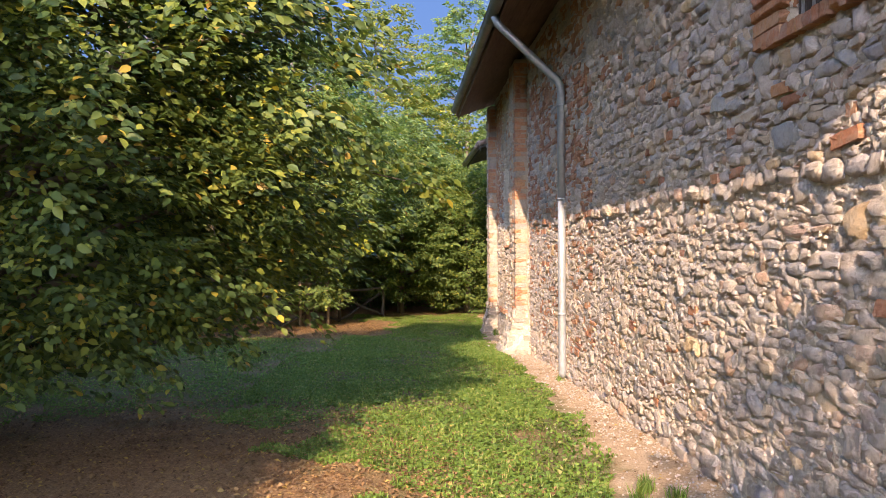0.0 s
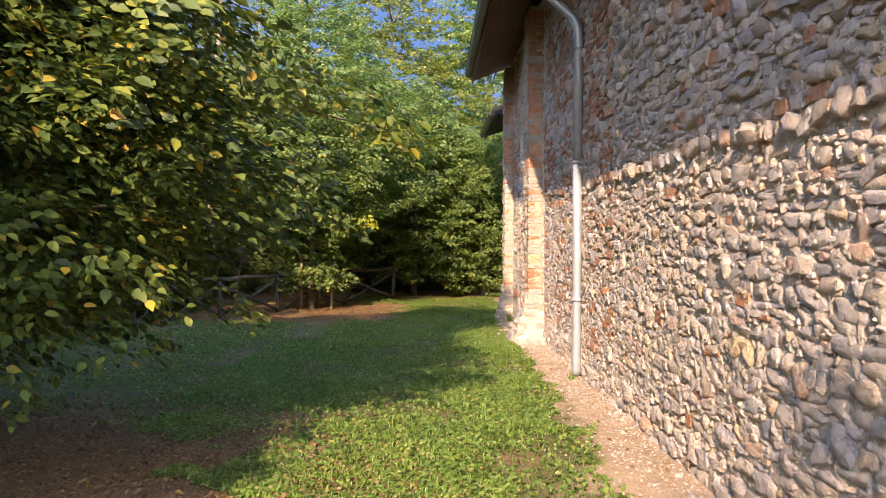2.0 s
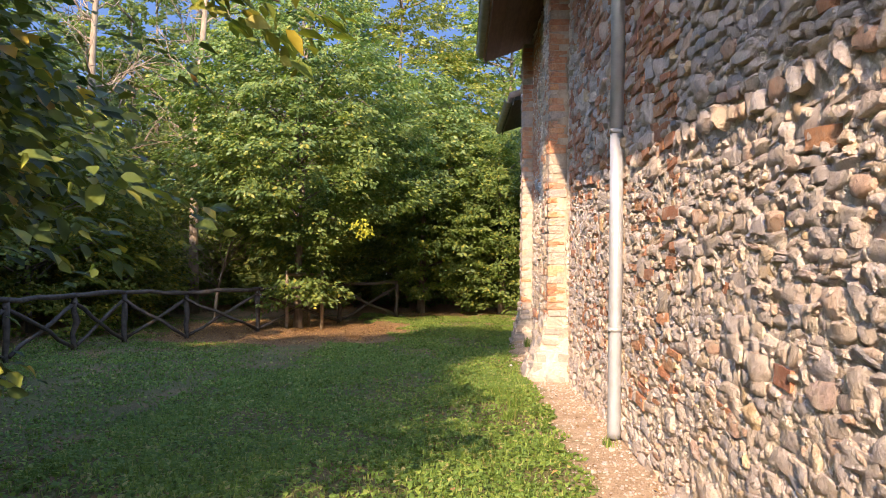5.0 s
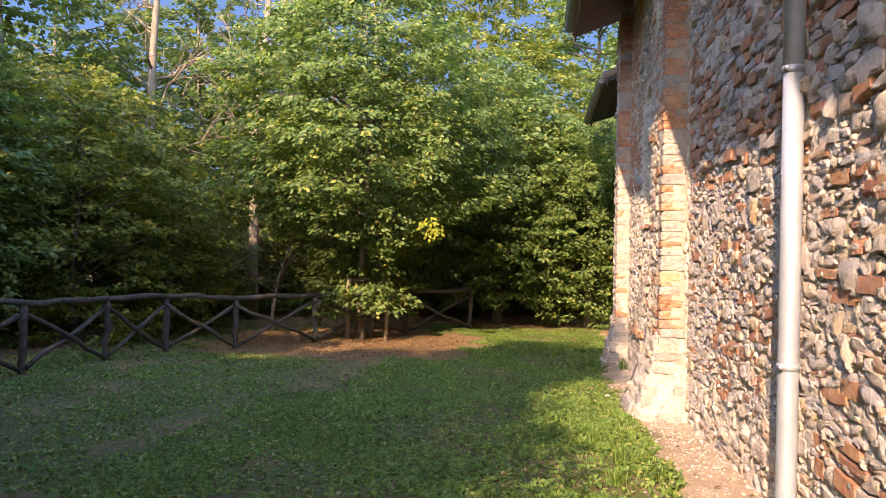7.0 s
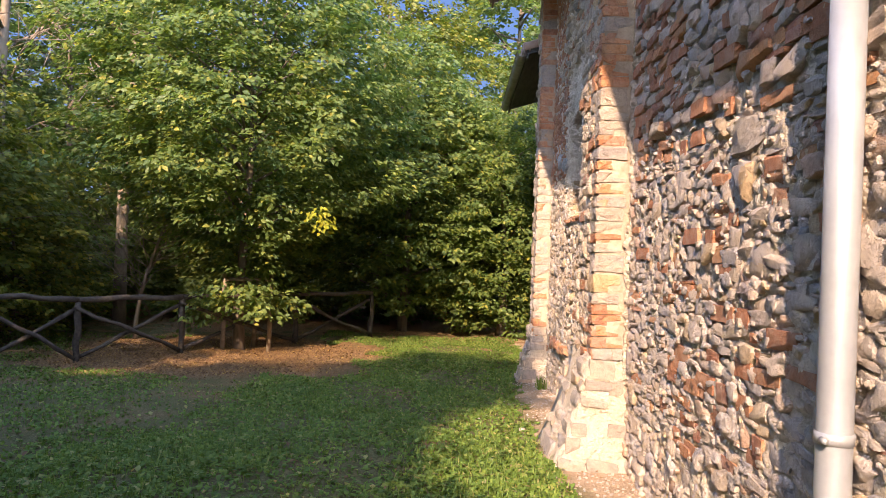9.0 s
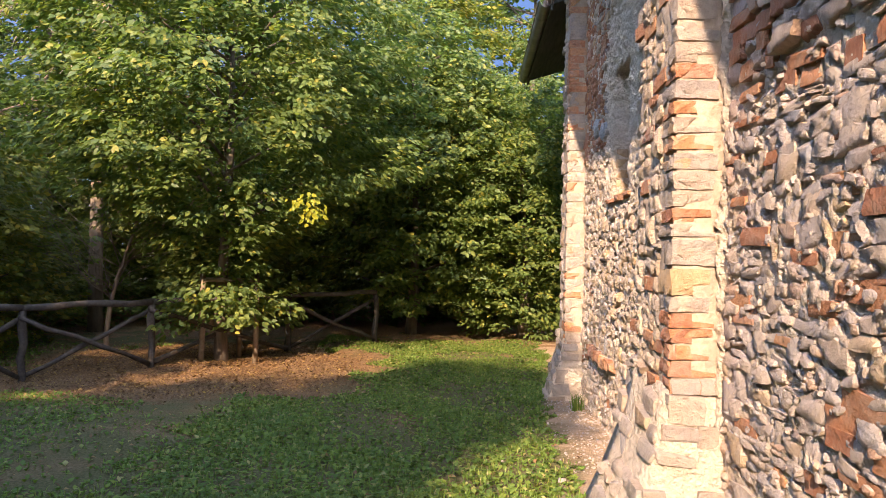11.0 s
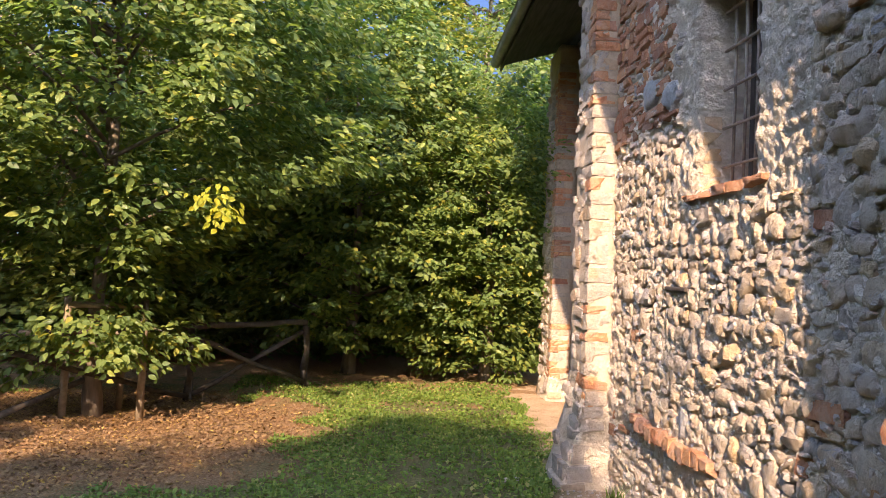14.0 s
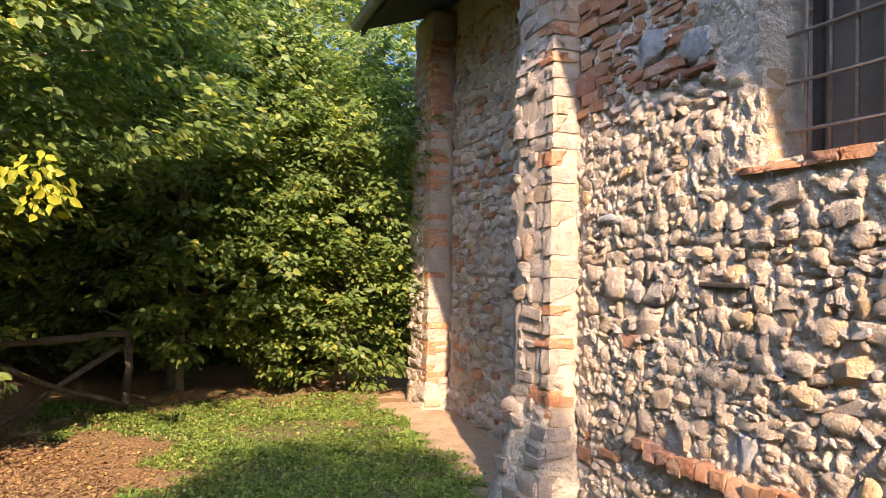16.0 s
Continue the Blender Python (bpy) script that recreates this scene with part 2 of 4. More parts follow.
def mat_far_sky():
    k = Mat("far_sky", 1.0, 0.0)
    sep = k.add("ShaderNodeSeparateXYZ")
    k.link(k.co.outputs["Generated"], sep.inputs[0])
    em = k.add("ShaderNodeEmission")
    k.link(k.ramp(sep.outputs[2], [(0.0, (0.42, 0.56, 0.78)), (0.35, (0.21, 0.38, 0.78)), (1.0, (0.11, 0.25, 0.72))]), em.inputs[0])
    em.inputs[1].default_value = 0.145
    k.link(em.outputs[0], k.t.nodes["Material Output"].inputs[0])
    return k.m


FAR_SKY = mat_far_sky()


# ---- mesh helpers ----
def mesh_of(name, verts, faces, mats, smooth=True, slots=None, crease=None):
    me = bpy.data.meshes.new(name)
    verts = np.asarray(verts, dtype=np.float32)
    me.from_pydata(verts.tolist() if len(verts) < 20 else verts, [], faces)
    for m in mats if isinstance(mats, (list, tuple)) else [mats]:
        me.materials.append(m)
    me.polygons.foreach_set("use_smooth", np.full(len(me.polygons), smooth, dtype=bool))
    if slots is not None:
        me.polygons.foreach_set("material_index", np.asarray(slots, dtype=np.int32))
    me.update()
    if crease:
        me.set_sharp_from_angle(angle=radians(crease))
    return me


def part(name, me, parent=None, label="", at=None):
    """Links a mesh as one object, under a thing or under a part."""
    if isinstance(me, tuple):
        bm, material = me
        data = bpy.data.meshes.new(name)
        bm.to_mesh(data)
        bm.free()
        data.materials.append(material)
        me = data
    ob = new(name, me)
    if parent:
        ob.parent = parent
    if at is not None:
        ob.matrix_basis = at
    if label:
        ob["label"] = label
    return ob


def box(bm, x0, x1, y0, y1, z0, z1, bevel=0.0):
    m = Matrix.Translation(((x0 + x1) / 2, (y0 + y1) / 2, (z0 + z1) / 2)) @ Matrix.Diagonal((x1 - x0, y1 - y0, z1 - z0, 1))
    r = bmesh.ops.create_cube(bm, size=1, matrix=m)
    if bevel:
        ed = list({e for v in r["verts"] for e in v.link_edges})
        bmesh.ops.bevel(bm, geom=ed, offset=bevel, segments=2, affect="EDGES", profile=0.6)
    return bm


def tube(points, radii, sides=8, rough=0.0, closed=True):
    """Vertices and faces of a round bar along points."""
    pts = [Vector(p) for p in points]
    vs, fs = [], []
    prev = None
    for i, p in enumerate(pts):
        d = (pts[min(i + 1, len(pts) - 1)] - pts[max(i - 1, 0)]).normalized()
        ref = prev if prev is not None else (Vector((1, 0, 0)) if abs(d.x) < 0.8 else Vector((0, 1, 0)))
        u = (ref - d * ref.dot(d)).normalized()
        prev = u
        w = d.cross(u)
        for j in range(sides):
            a = 2 * math.pi * j / sides
            o = u * math.cos(a) + w * math.sin(a)
            r = radii[i]
            if rough:
                r *= 1 + rough * noise.noise(p * 3.1 + o * 1.3)
            vs.append(p + o * r)
    n = len(pts)
    for i in range(n - 1):
        for j in range(sides):
            k = (j + 1) % sides
            fs.append((i * sides + j, i * sides + k, (i + 1) * sides + k, (i + 1) * sides + j))
    if closed:
        fs.append(tuple(range(sides - 1, -1, -1)))
        fs.append(tuple((n - 1) * sides + j for j in range(sides)))
    return vs, fs


def merge(pieces):
    vs, fs = [], []
    for v, f in pieces:
        o = len(vs)
        vs.extend(v)
        fs.extend(tuple(i + o for i in q) for q in f)
    return vs, fs


def thing(name, label, category, at=None, group="", kind=""):
    ob = new(name)
    if at is not None:
        ob.matrix_basis = at
    return tagged(ob, label, category, group, kind)


# ---- ground ----
def smooth01(t):
    t = np.clip(t, 0, 1)
    return t * t * (3 - 2 * t)


def ground_z(x, y):
    x, y = np.asarray(x, dtype=float), np.asarray(y, dtype=float)
    z = 0.08 - 0.14 * smooth01((y - 6.0) / 5.0) - 0.24 * smooth01((y - 10.5) / 7.5)
    z = z + 0.02 * np.sin(x * 1.7 + 0.4) * np.sin(y * 1.1) + 0.012 * np.sin(x * 4.1 + y * 2.3)
    return z - 0.06 * smooth01((1.2 - x) / 2.0) * smooth01((9.0 - y) / 5.0)


def build_ground():
    xs = np.concatenate([[-600, -300, -150, -80, -45, -30, -20], np.arange(-14, 10.01, 0.25), [14, 20, 30, 60, 150, 300, 600]])
    ys = np.concatenate([[-600, -300, -120, -50, -25, -12, -7], np.arange(-4, 30.01, 0.25), [34, 40, 55, 90, 180, 350, 700]])
    gx, gy = np.meshgrid(xs, ys)
    v = np.stack([gx, gy, ground_z(gx, gy)], -1).reshape(-1, 3)
    nx = len(xs)
    f = [(j * nx + i, j * nx + i + 1, (j + 1) * nx + i + 1, (j + 1) * nx + i) for j in range(len(ys) - 1) for i in range(nx - 1)]
    tagged(part("ground", mesh_of("ground", v, f, GROUND)), "grassy ground with bare earth by the wall and leaf litter", "ground", kind="structure")


build_ground()


def sky_backdrop():
    """Clear blue sky far behind the wood."""
    n, m = 40, 10
    v = [(110 * math.sin(a), 10 + 110 * math.cos(a), z) for z in np.linspace(-3, 85, m + 1) for a in np.linspace(-1.25, 1.25, n + 1)]
    f = [(j * (n + 1) + i, j * (n + 1) + i + 1, (j + 1) * (n + 1) + i + 1, (j + 1) * (n + 1) + i) for j in range(m) for i in range(n)]
    tagged(part("backdrop", mesh_of("backdrop", v, f, FAR_SKY)), "clear blue sky beyond the wood", "sky", kind="structure")


sky_backdrop()


# ---- building ----
def wall_slab(name, y0, y1, z0, z1, x_face, depth, holes, label, cell=0.02, wob=0.013, material=None):
    """A thick wall with a roughened outer face and openings that go through it; building coordinates."""
    ycut = sorted({y0, y1, *[h for q in holes for h in q[:2]]})
    zcut = sorted({z0, z1, *[h for q in holes for h in q[2:]]})

    def steps(cuts):
        out = []
        for a, b in zip(cuts, cuts[1:]):
            n = max(1, round((b - a) / cell))
            out.extend(a + (b - a) * i / n for i in range(n))
        return np.array(out + [cuts[-1]])

    ys, zs = steps(ycut), steps(zcut)
    ny, nz = len(ys), len(zs)
    vs = []
    for z in zs:
        for y in ys:
            n = noise.noise(Vector((y * 2.1, z * 2.1, x_face))) + noise.noise(Vector((y * 8, z * 8, 3))) * 0.8 + abs(noise.noise(Vector((y * 15, z * 15, 5)))) * -2.2 + 0.5
            vs.append((x_face + (n + noise.noise(Vector((y * 32, z * 32, 9))) * 0.75) * wob, y, z))
    vs += [(x_face + depth, y, z) for z in zs for y in ys]
    off = ny * nz

    def solid(i, j):
        if not (0 <= i < ny - 1 and 0 <= j < nz - 1):
            return False
        cy, cz = (ys[i] + ys[i + 1]) / 2, (zs[j] + zs[j + 1]) / 2
        return not any(a < cy < b and c < cz < d for a, b, c, d in holes)

    fs = []
    for j in range(nz - 1):
        for i in range(ny - 1):
            if not solid(i, j):
                continue
            a, b, c, d = j * ny + i, j * ny + i + 1, (j + 1) * ny + i + 1, (j + 1) * ny + i
            fs.append((a, d, c, b))
            fs.append((a + off, b + off, c + off, d + off))
            for (p, q), (di, dj) in (((a, b), (0, -1)), ((b, c), (1, 0)), ((c, d), (0, 1)), ((d, a), (-1, 0))):
                if not solid(i + di, j + dj):
                    fs.append((p, q, q + off, p + off))
    ob = part(name, mesh_of(name, vs, fs, material or MORTAR), at=BUILDING)
    return tagged(ob, label, "wall", kind="structure")


EAVE_X, EAVE_Z, EAVE_END = -0.80, 4.60, 17.35
WIN = (14.38, 15.04, 1.66, 2.66)
UPWIN = (2.95, 3.84, 2.79, 3.95)
wall_1 = wall_slab("wall_1", 0.3, 12.3, -0.6, 4.87, 0.0, 0.6, [UPWIN], "long rubble wall of river cobbles in lime mortar")
wall_2 = wall_slab("wall_2", 12.3, 16.95, -0.8, 4.87, -0.029, 0.6, [WIN], "rubble wall of round cobbles with a barred window", 0.014, 0.018)
wall_3 = wall_slab("wall_3", 16.95, 20.9, -0.9, 4.1, 0.57, 0.5, [], "shaded rubble wall of the lower chancel")
pilaster = wall_slab("wall_pilaster", 12.34, 13.1, -0.6, 4.7, -0.225, 0.245, [], "projecting pilaster strip of brick and dressed stone", 0.04, 0.009, PLASTER)
corner = wall_slab("wall_corner", 16.5, 17.0, -0.8, 4.7, -0.2, 0.23, [], "corner buttress of dressed stone and brick", 0.04, 0.009, PLASTER)
far_pier = wall_slab("wall_far_pier", 20.25, 20.9, -0.9, 4.0, 0.31, 0.27, [], "far corner buttress of stone and brick", 0.06, 0.01, PLASTER)


def closing_walls():
    for name, b in (("wall_north", (1.17, 8.6, 20.4, 20.85, -0.9, 3.8)), ("wall_south", (0.62, 8.6, 0.32, 0.8, -0.6, 4.9)),
                    ("wall_east", (8.6, 9.1, 0.32, 20.85, -0.9, 4.9)), ("wall_step", (0.03, 8.6, 16.96, 17.3, -0.8, 4.9))):
        tagged(part(name, (box(bmesh.new(), *b), MORTAR), at=BUILDING), "plain closing wall of the old building", "wall", kind="structure")


closing_walls()


def build_roof(name, x0, z0, y0, y1, slope, reach, label, wood):
    roof = thing(name, label, "roof", BUILDING, kind="structure")
    zr = lambda x: z0 + (x - x0) * slope
    w = reach
    x1 = x0 + w

    def slab(lo, hi, xa, xb, ya, yb):
        v = [(xa, ya, zr(xa) + lo), (xb, ya, zr(xb) + lo), (xb, yb, zr(xb) + lo), (xa, yb, zr(xa) + lo)]
        v += [(a, b, c + hi - lo) for a, b, c in v]
        return v, [(0, 3, 2, 1), (4, 5, 6, 7), (0, 1, 5, 4), (1, 2, 6, 5), (2, 3, 7, 6), (3, 0, 4, 7)]

    n = round((x1 - x0) / 0.2)
    for i in range(min(n, 9)):
        a = x0 + i * 0.2
        part("soffit_board", mesh_of("soffit_board", *slab(0.0, 0.03, a + 0.003, a + 0.197, y0, y1), wood, False), roof)
    part("deck", mesh_of("deck", *slab(0.034, 0.08, x0 + 0.02, x1, y0, y1), wood, False), roof)
    rows = []
    y = y0 - 0.03
    while y < y1:
        pts = [(x0 - 0.06 + q * (w + 0.06) / 6, y + 0.09, zr(x0 - 0.06 + q * (w + 0.06) / 6) + 0.10) for q in range(7)]
        rows.append(tube(pts, [0.075] * 7, 7))
        y += 0.17
    part("roof_tiles", mesh_of("roof_tiles", *merge(rows), TILE), roof, "weathered clay barrel tiles")["kind"] = "stuff"
    xr, zr_top = x1, zr(x1)
    v = [(xr, y0, zr_top), (xr + w, y0, z0), (xr + w, y1, z0), (xr, y1, zr_top)]
    v += [(a, b, c + 0.1) for a, b, c in v]
    part("far_slope", mesh_of("far_slope", v, [(0, 3, 2, 1), (4, 5, 6, 7), (0, 1, 5, 4), (1, 2, 6, 5), (2, 3, 7, 6), (3, 0, 4, 7)], TILE, False), roof)
    for ya in (y0 + 0.75, y1 - 0.75):
        g = [(x0 + 0.85, ya, z0 + 0.28), (xr, ya, zr_top - 0.03), (xr + w - 0.85, ya, z0 + 0.28)]
        g += [(a, b + 0.25 * (1 if ya < (y0 + y1) / 2 else -1), c) for a, b, c in g]
        part("gable", mesh_of("gable", g, [(0, 1, 2), (5, 4, 3), (0, 3, 4, 1), (1, 4, 5, 2), (2, 5, 3, 0)], MORTAR, False), roof)
    part("fascia", (box(bmesh.new(), x0 - 0.025, x0 - 0.002, y0, y1, z0 - 0.07, z0 + 0.09, 0.004), wood), roof)
    return roof


def half_gutter(parent, x, z, y0, y1, r=0.075, fall=(0, 0)):
    vs, fs = [], []
    prof = [(x + r * math.cos(a), z + r * math.sin(a)) for a in np.linspace(math.pi, 2 * math.pi, 11)]
    prof = [(prof[0][0] - 0.012, prof[0][1] + 0.004)] + prof + [(p[0] + (x - p[0]) * 0.05, p[1] + 0.002) for p in reversed(prof)]
    for y, dz in ((y0, fall[0]), (y1, fall[1])):
        vs += [(a, y, b + dz) for a, b in prof]
    n = len(prof)
    fs = [(i, (i + 1) % n, n + (i + 1) % n, n + i) for i in range(n)]
    fs += [tuple(range(n - 1, -1, -1)), tuple(range(n, 2 * n))]
    part("gutter", mesh_of("gutter", vs, fs, GUTTER, False), parent, "half-round galvanised gutter")


roof_1 = build_roof("roof_1", EAVE_X, EAVE_Z, -0.5, EAVE_END, 0.36, 5.4, "overhanging tiled roof with brown boarded eaves", BOARD)
# the gutter falls from both ends to the downpipe
half_gutter(roof_1, EAVE_X - 0.10, EAVE_Z + 0.02, -0.5, 9.5, fall=(0.07, 0))
half_gutter(roof_1, EAVE_X - 0.10, EAVE_Z + 0.02, 9.5, EAVE_END, fall=(0, 0.12))
roof_2 = build_roof("roof_2", -0.33, 3.86, 17.06, 20.83, 0.30, 5.0, "lower tiled roof with dark boarded eaves", DARK_BOARD)
half_gutter(roof_2, -0.41, 3.89, 17.06, 20.83, 0.065)


def downpipe():
    dp = thing("downpipe", "grey galvanised steel downpipe fixed to the stone wall", "downpipe", BUILDING)
    X, Y = -0.07, 9.42
    part("lower_pipe", mesh_of("lower_pipe", *tube([(X, Y, 0.0), (X, Y, 0.05), (X, Y, 1.2), (X, Y, 2.25)], [0.049] * 4, 20), ZINC), dp)
    up = [(X, Y, 2.21), (X, Y, 3.55), (X - 0.01, Y, 3.65), (X - 0.05, Y + 0.01, 3.73), (X - 0.12, Y + 0.02, 3.79), (-0.77, Y + 0.07, 4.36), (-0.85, Y + 0.08, 4.44), (-0.895, Y + 0.08, 4.54)]
    part("upper_pipe", mesh_of("upper_pipe", *tube(up, [0.05] * 8, 20), ZINC), dp)
    for z, r in ((2.23, 0.055), (0.79, 0.053), (3.4, 0.055)):
        b = part("bracket", mesh_of("bracket", *tube([(X, Y, z - 0.016), (X, Y, z + 0.016)], [r] * 2, 20), ZINC), dp)
        part("bolt", mesh_of("bolt", *tube([(X - 0.05, Y - 0.03, z), (X - 0.052, Y - 0.062, z)], [0.009] * 2, 8), ZINC), b)


downpipe()


def window_bars(name, y0, y1, z0, z1, x, nv, nh, label, glass, iron=IRON, deep=0.14):
    g = thing(name, label, "window", BUILDING, kind="structure")
    for i in range(nv):
        y = y0 + (i + 0.7) * (y1 - y0) / (nv + 0.4)
        part("bar", mesh_of("bar", *tube([(x, y, z0 - 0.02), (x + 0.004, y, (z0 + z1) / 2), (x, y, z1 + 0.02)], [0.0085] * 3, 8), iron), g)
    for i in range(nh):
        z = z0 + (i + 0.6) * (z1 - z0) / nh
        part("crossbar", mesh_of("crossbar", *tube([(x - 0.012, y0 - 0.03, z), (x - 0.014, y1 + 0.03, z + 0.01)], [0.008] * 2, 8), iron), g)
    part("pane", (box(bmesh.new(), x + deep, x + deep + 0.01, y0, y1, z0, z1), glass), g, "dusty dark pane")
    for a, b in ((y0, y0 + 0.05), (y1 - 0.05, y1)):
        part("frame_post", (box(bmesh.new(), x + deep - 0.02, x + deep + 0.03, a, b, z0, z1, 0.004), DARK_INSIDE), g)
    return g


window_1 = window_bars("window_1", WIN[0], WIN[1], WIN[2], WIN[3], 0.12, 5, 5, "small window with a rusty iron grille and plaster surround", GLASS_DULL)
# its pane is a sheet coloured dark to stand for the unlit inside
window_2 = window_bars("window_2", UPWIN[0], UPWIN[1], UPWIN[2], UPWIN[3], 0.02, 8, 1, "high barred window with a brick surround", DARK_INSIDE, ZINC, 0.035)


# ---- masonry ----
def lump(seed, boxy, cuts, rough, facets=5):
    """A stone of unit half size: a rounded cube, roughened and cut by a few planes."""
    bm = bmesh.new()
    bmesh.ops.create_cube(bm, size=2)
    if cuts:
        bmesh.ops.subdivide_edges(bm, edges=bm.edges[:], cuts=cuts, use_grid_fill=True)
    bmesh.ops.triangulate(bm, faces=bm.faces[:])
    cut = np.random.default_rng(seed)
    planes = [(Vector(cut.normal(0, 1, 3)).normalized(), cut.uniform(0.62, 0.92)) for _ in range(facets)]
    o = Vector((seed * 7.13, seed * 3.7, seed * 1.9))
    vs = []
    for v in bm.verts:
        c = v.co.normalized()
        p = (c * 1.12).lerp(v.co, boxy)
        p = p * (1 + rough * noise.noise(c * 1.2 + o) + rough * 0.5 * noise.noise(c * 3.1 + o))
        for n, d in planes:
            over = p.dot(n) - d
            if over > 0:
                p = p - n * over * 0.96
        vs.append(tuple(p))
    vs = np.array(vs)
    vs = vs / np.abs(vs).max(axis=0)
    bm.verts.index_update()
    fs = [[v.index for v in f.verts] for f in bm.faces]
    bm.free()
    return vs, np.array(fs)


ROUND_HI = [lump(i, 0.26, 4, 0.28, 1) for i in range(20)]
ROUND_LO = [lump(i, 0.34, 2, 0.34, 3) for i in range(10)]
FLAT_HI = [lump(40 + i, 0.64, 4, 0.34, 6) for i in range(20)]
FLAT_LO = [lump(40 + i, 0.64, 2, 0.34, 6) for i in range(8)]
BLOCK = [lump(80 + i, 0.90, 4, 0.12, 1) for i in range(10)]
rng = np.random.default_rng(5)


def lay(y0, y1, z0, z1, hs, ws, skip=(), fill=1.1, brick=0.0, boxy=0.3, x_face=0.0, wave=0.03, out=0.5, drop=0.0):
    """Rows of stones on a wall face: (x, y, z, half depth, half width, half height, turn, kind)."""
    rows, z = [], z0
    while z < z1:
        h = rng.uniform(*hs)
        y = y0 - rng.uniform(0, 0.05)
        run = None
        while y < y1:
            w = rng.uniform(*ws) * rng.uniform(0.65, 1.35)
            yc = y + w / 2
            y += w
            cells = [(yc, z + h / 2, w, h * rng.uniform(0.8, 1.2))]
            q = rng.random()
            if q < 0.16:
                cells = [(yc, z + h * 0.26, w * rng.uniform(0.7, 1), h * 0.52), (yc + rng.normal(0, 0.01), z + h * 0.76, w * rng.uniform(0.7, 1), h * 0.48)]
            elif q < 0.19:
                cells = [(yc, z + h * 0.75, w * 1.15, h * 1.7)]
            elif q < 0.30:
                cells.append((yc + w * 0.5, z + h * rng.uniform(0.85, 1.05), w * 0.35, h * 0.35))
            for yc, zc, wc, hh in cells:
                is_brick = rng.random() < brick * (1.6 if noise.noise(Vector((yc * 0.9, zc * 1.3, 7))) > 0 else 0.5)
                if is_brick:
                    hh, wc = min(hh, 0.062), rng.uniform(0.07, 0.25)
                zc += wave * noise.noise(Vector((yc * 0.8, z * 1.4, x_face))) + rng.normal(0, 0.008)
                if rng.random() < drop or yc > y1 or zc + hh * 0.3 > z1:
                    continue
                if any(a < yc < b and c < zc < d for a, b, c, d in skip):
                    continue
                d = (0.036 + 0.03 * rng.random()) * min(1.3, max(0.5, min(wc, hh) / 0.1))
                x = x_face + d * (1.0 - out - 0.35 * rng.random())
                kind = "brick" if is_brick else ("flat" if rng.random() < boxy else "round")
                turn = rng.normal(0, 0.04) if is_brick else (rng.normal(0, 0.08) if rng.random() < 0.95 else rng.uniform(-0.5, 0.5))
                rows.append((x, yc, zc, d, wc / 2 * fill, hh / 2 * fill, turn, kind))
        z += h * 0.97
    return rows


def shape_of(kind, hi):
    pool = BLOCK if kind in ("brick", "block") else ((FLAT_HI if hi else FLAT_LO) if kind == "flat" else (ROUND_HI if hi else ROUND_LO))
    return pool[int(rng.integers(len(pool)))]


def joined(name, rows, material, parent, label, hi=False, face="x"):
    if not rows:
        return
    V, F, o = [], [], 0
    for x, y, z, d, w, h, turn, kind in rows:
        v, f = shape_of(kind, hi)
        c, s = math.cos(turn), math.sin(turn)
        a, b = v[:, 1] * w * 1.06, v[:, 2] * h * 1.06
        if face == "x":
            p = np.stack([x + v[:, 0] * d, y + a * c - b * s, z + a * s + b * c], 1)
        else:
            p = np.stack([x + a * c - b * s, y + v[:, 0] * d, z + a * s + b * c], 1)
        V.append(p)
        F.append(f + o)
        o += len(v)
    ob = part(name, mesh_of(name, np.concatenate(V), np.concatenate(F).tolist(), material, crease=38), parent, label)
    ob["kind"] = "stuff"
    return ob


SINGLE = {}


def singles(name, rows, material, parent, face="x"):
    """Stones that are objects of their own, on shared meshes."""
    for x, y, z, d, w, h, turn, kind in rows:
        pool = BLOCK if kind in ("brick", "block") else (FLAT_HI if kind == "flat" else ROUND_HI)
        i = int(rng.integers(len(pool)))
        key = (kind, i, material.name)
        if key not in SINGLE:
            v, f = pool[i]
            SINGLE[key] = mesh_of(name, v, f.tolist(), material, crease=38)
        ob = new(name, SINGLE[key])
        ob.parent = parent
        if face == "x":
            ob.matrix_basis = Matrix.Translation((x, y, z)) @ Matrix.Rotation(turn, 4, "X") @ Matrix.Diagonal((d, w * 1.06, h * 1.06, 1))
        else:
            ob.matrix_basis = Matrix.Translation((x, y, z)) @ Matrix.Rotation(-turn, 4, "Y") @ Matrix.Rotation(math.pi / 2, 4, "Z") @ Matrix.Diagonal((d, w * 1.06, h * 1.06, 1))


def split(rows, y0, y1, z0, z1, limit=300):
    near = [r for r in rows if y0 < r[1] < y1 and z0 < r[2] < z1 and r[7] != "brick"][:limit]
    ids = {id(r) for r in near}
    return near, [r for r in rows if id(r) not in ids]


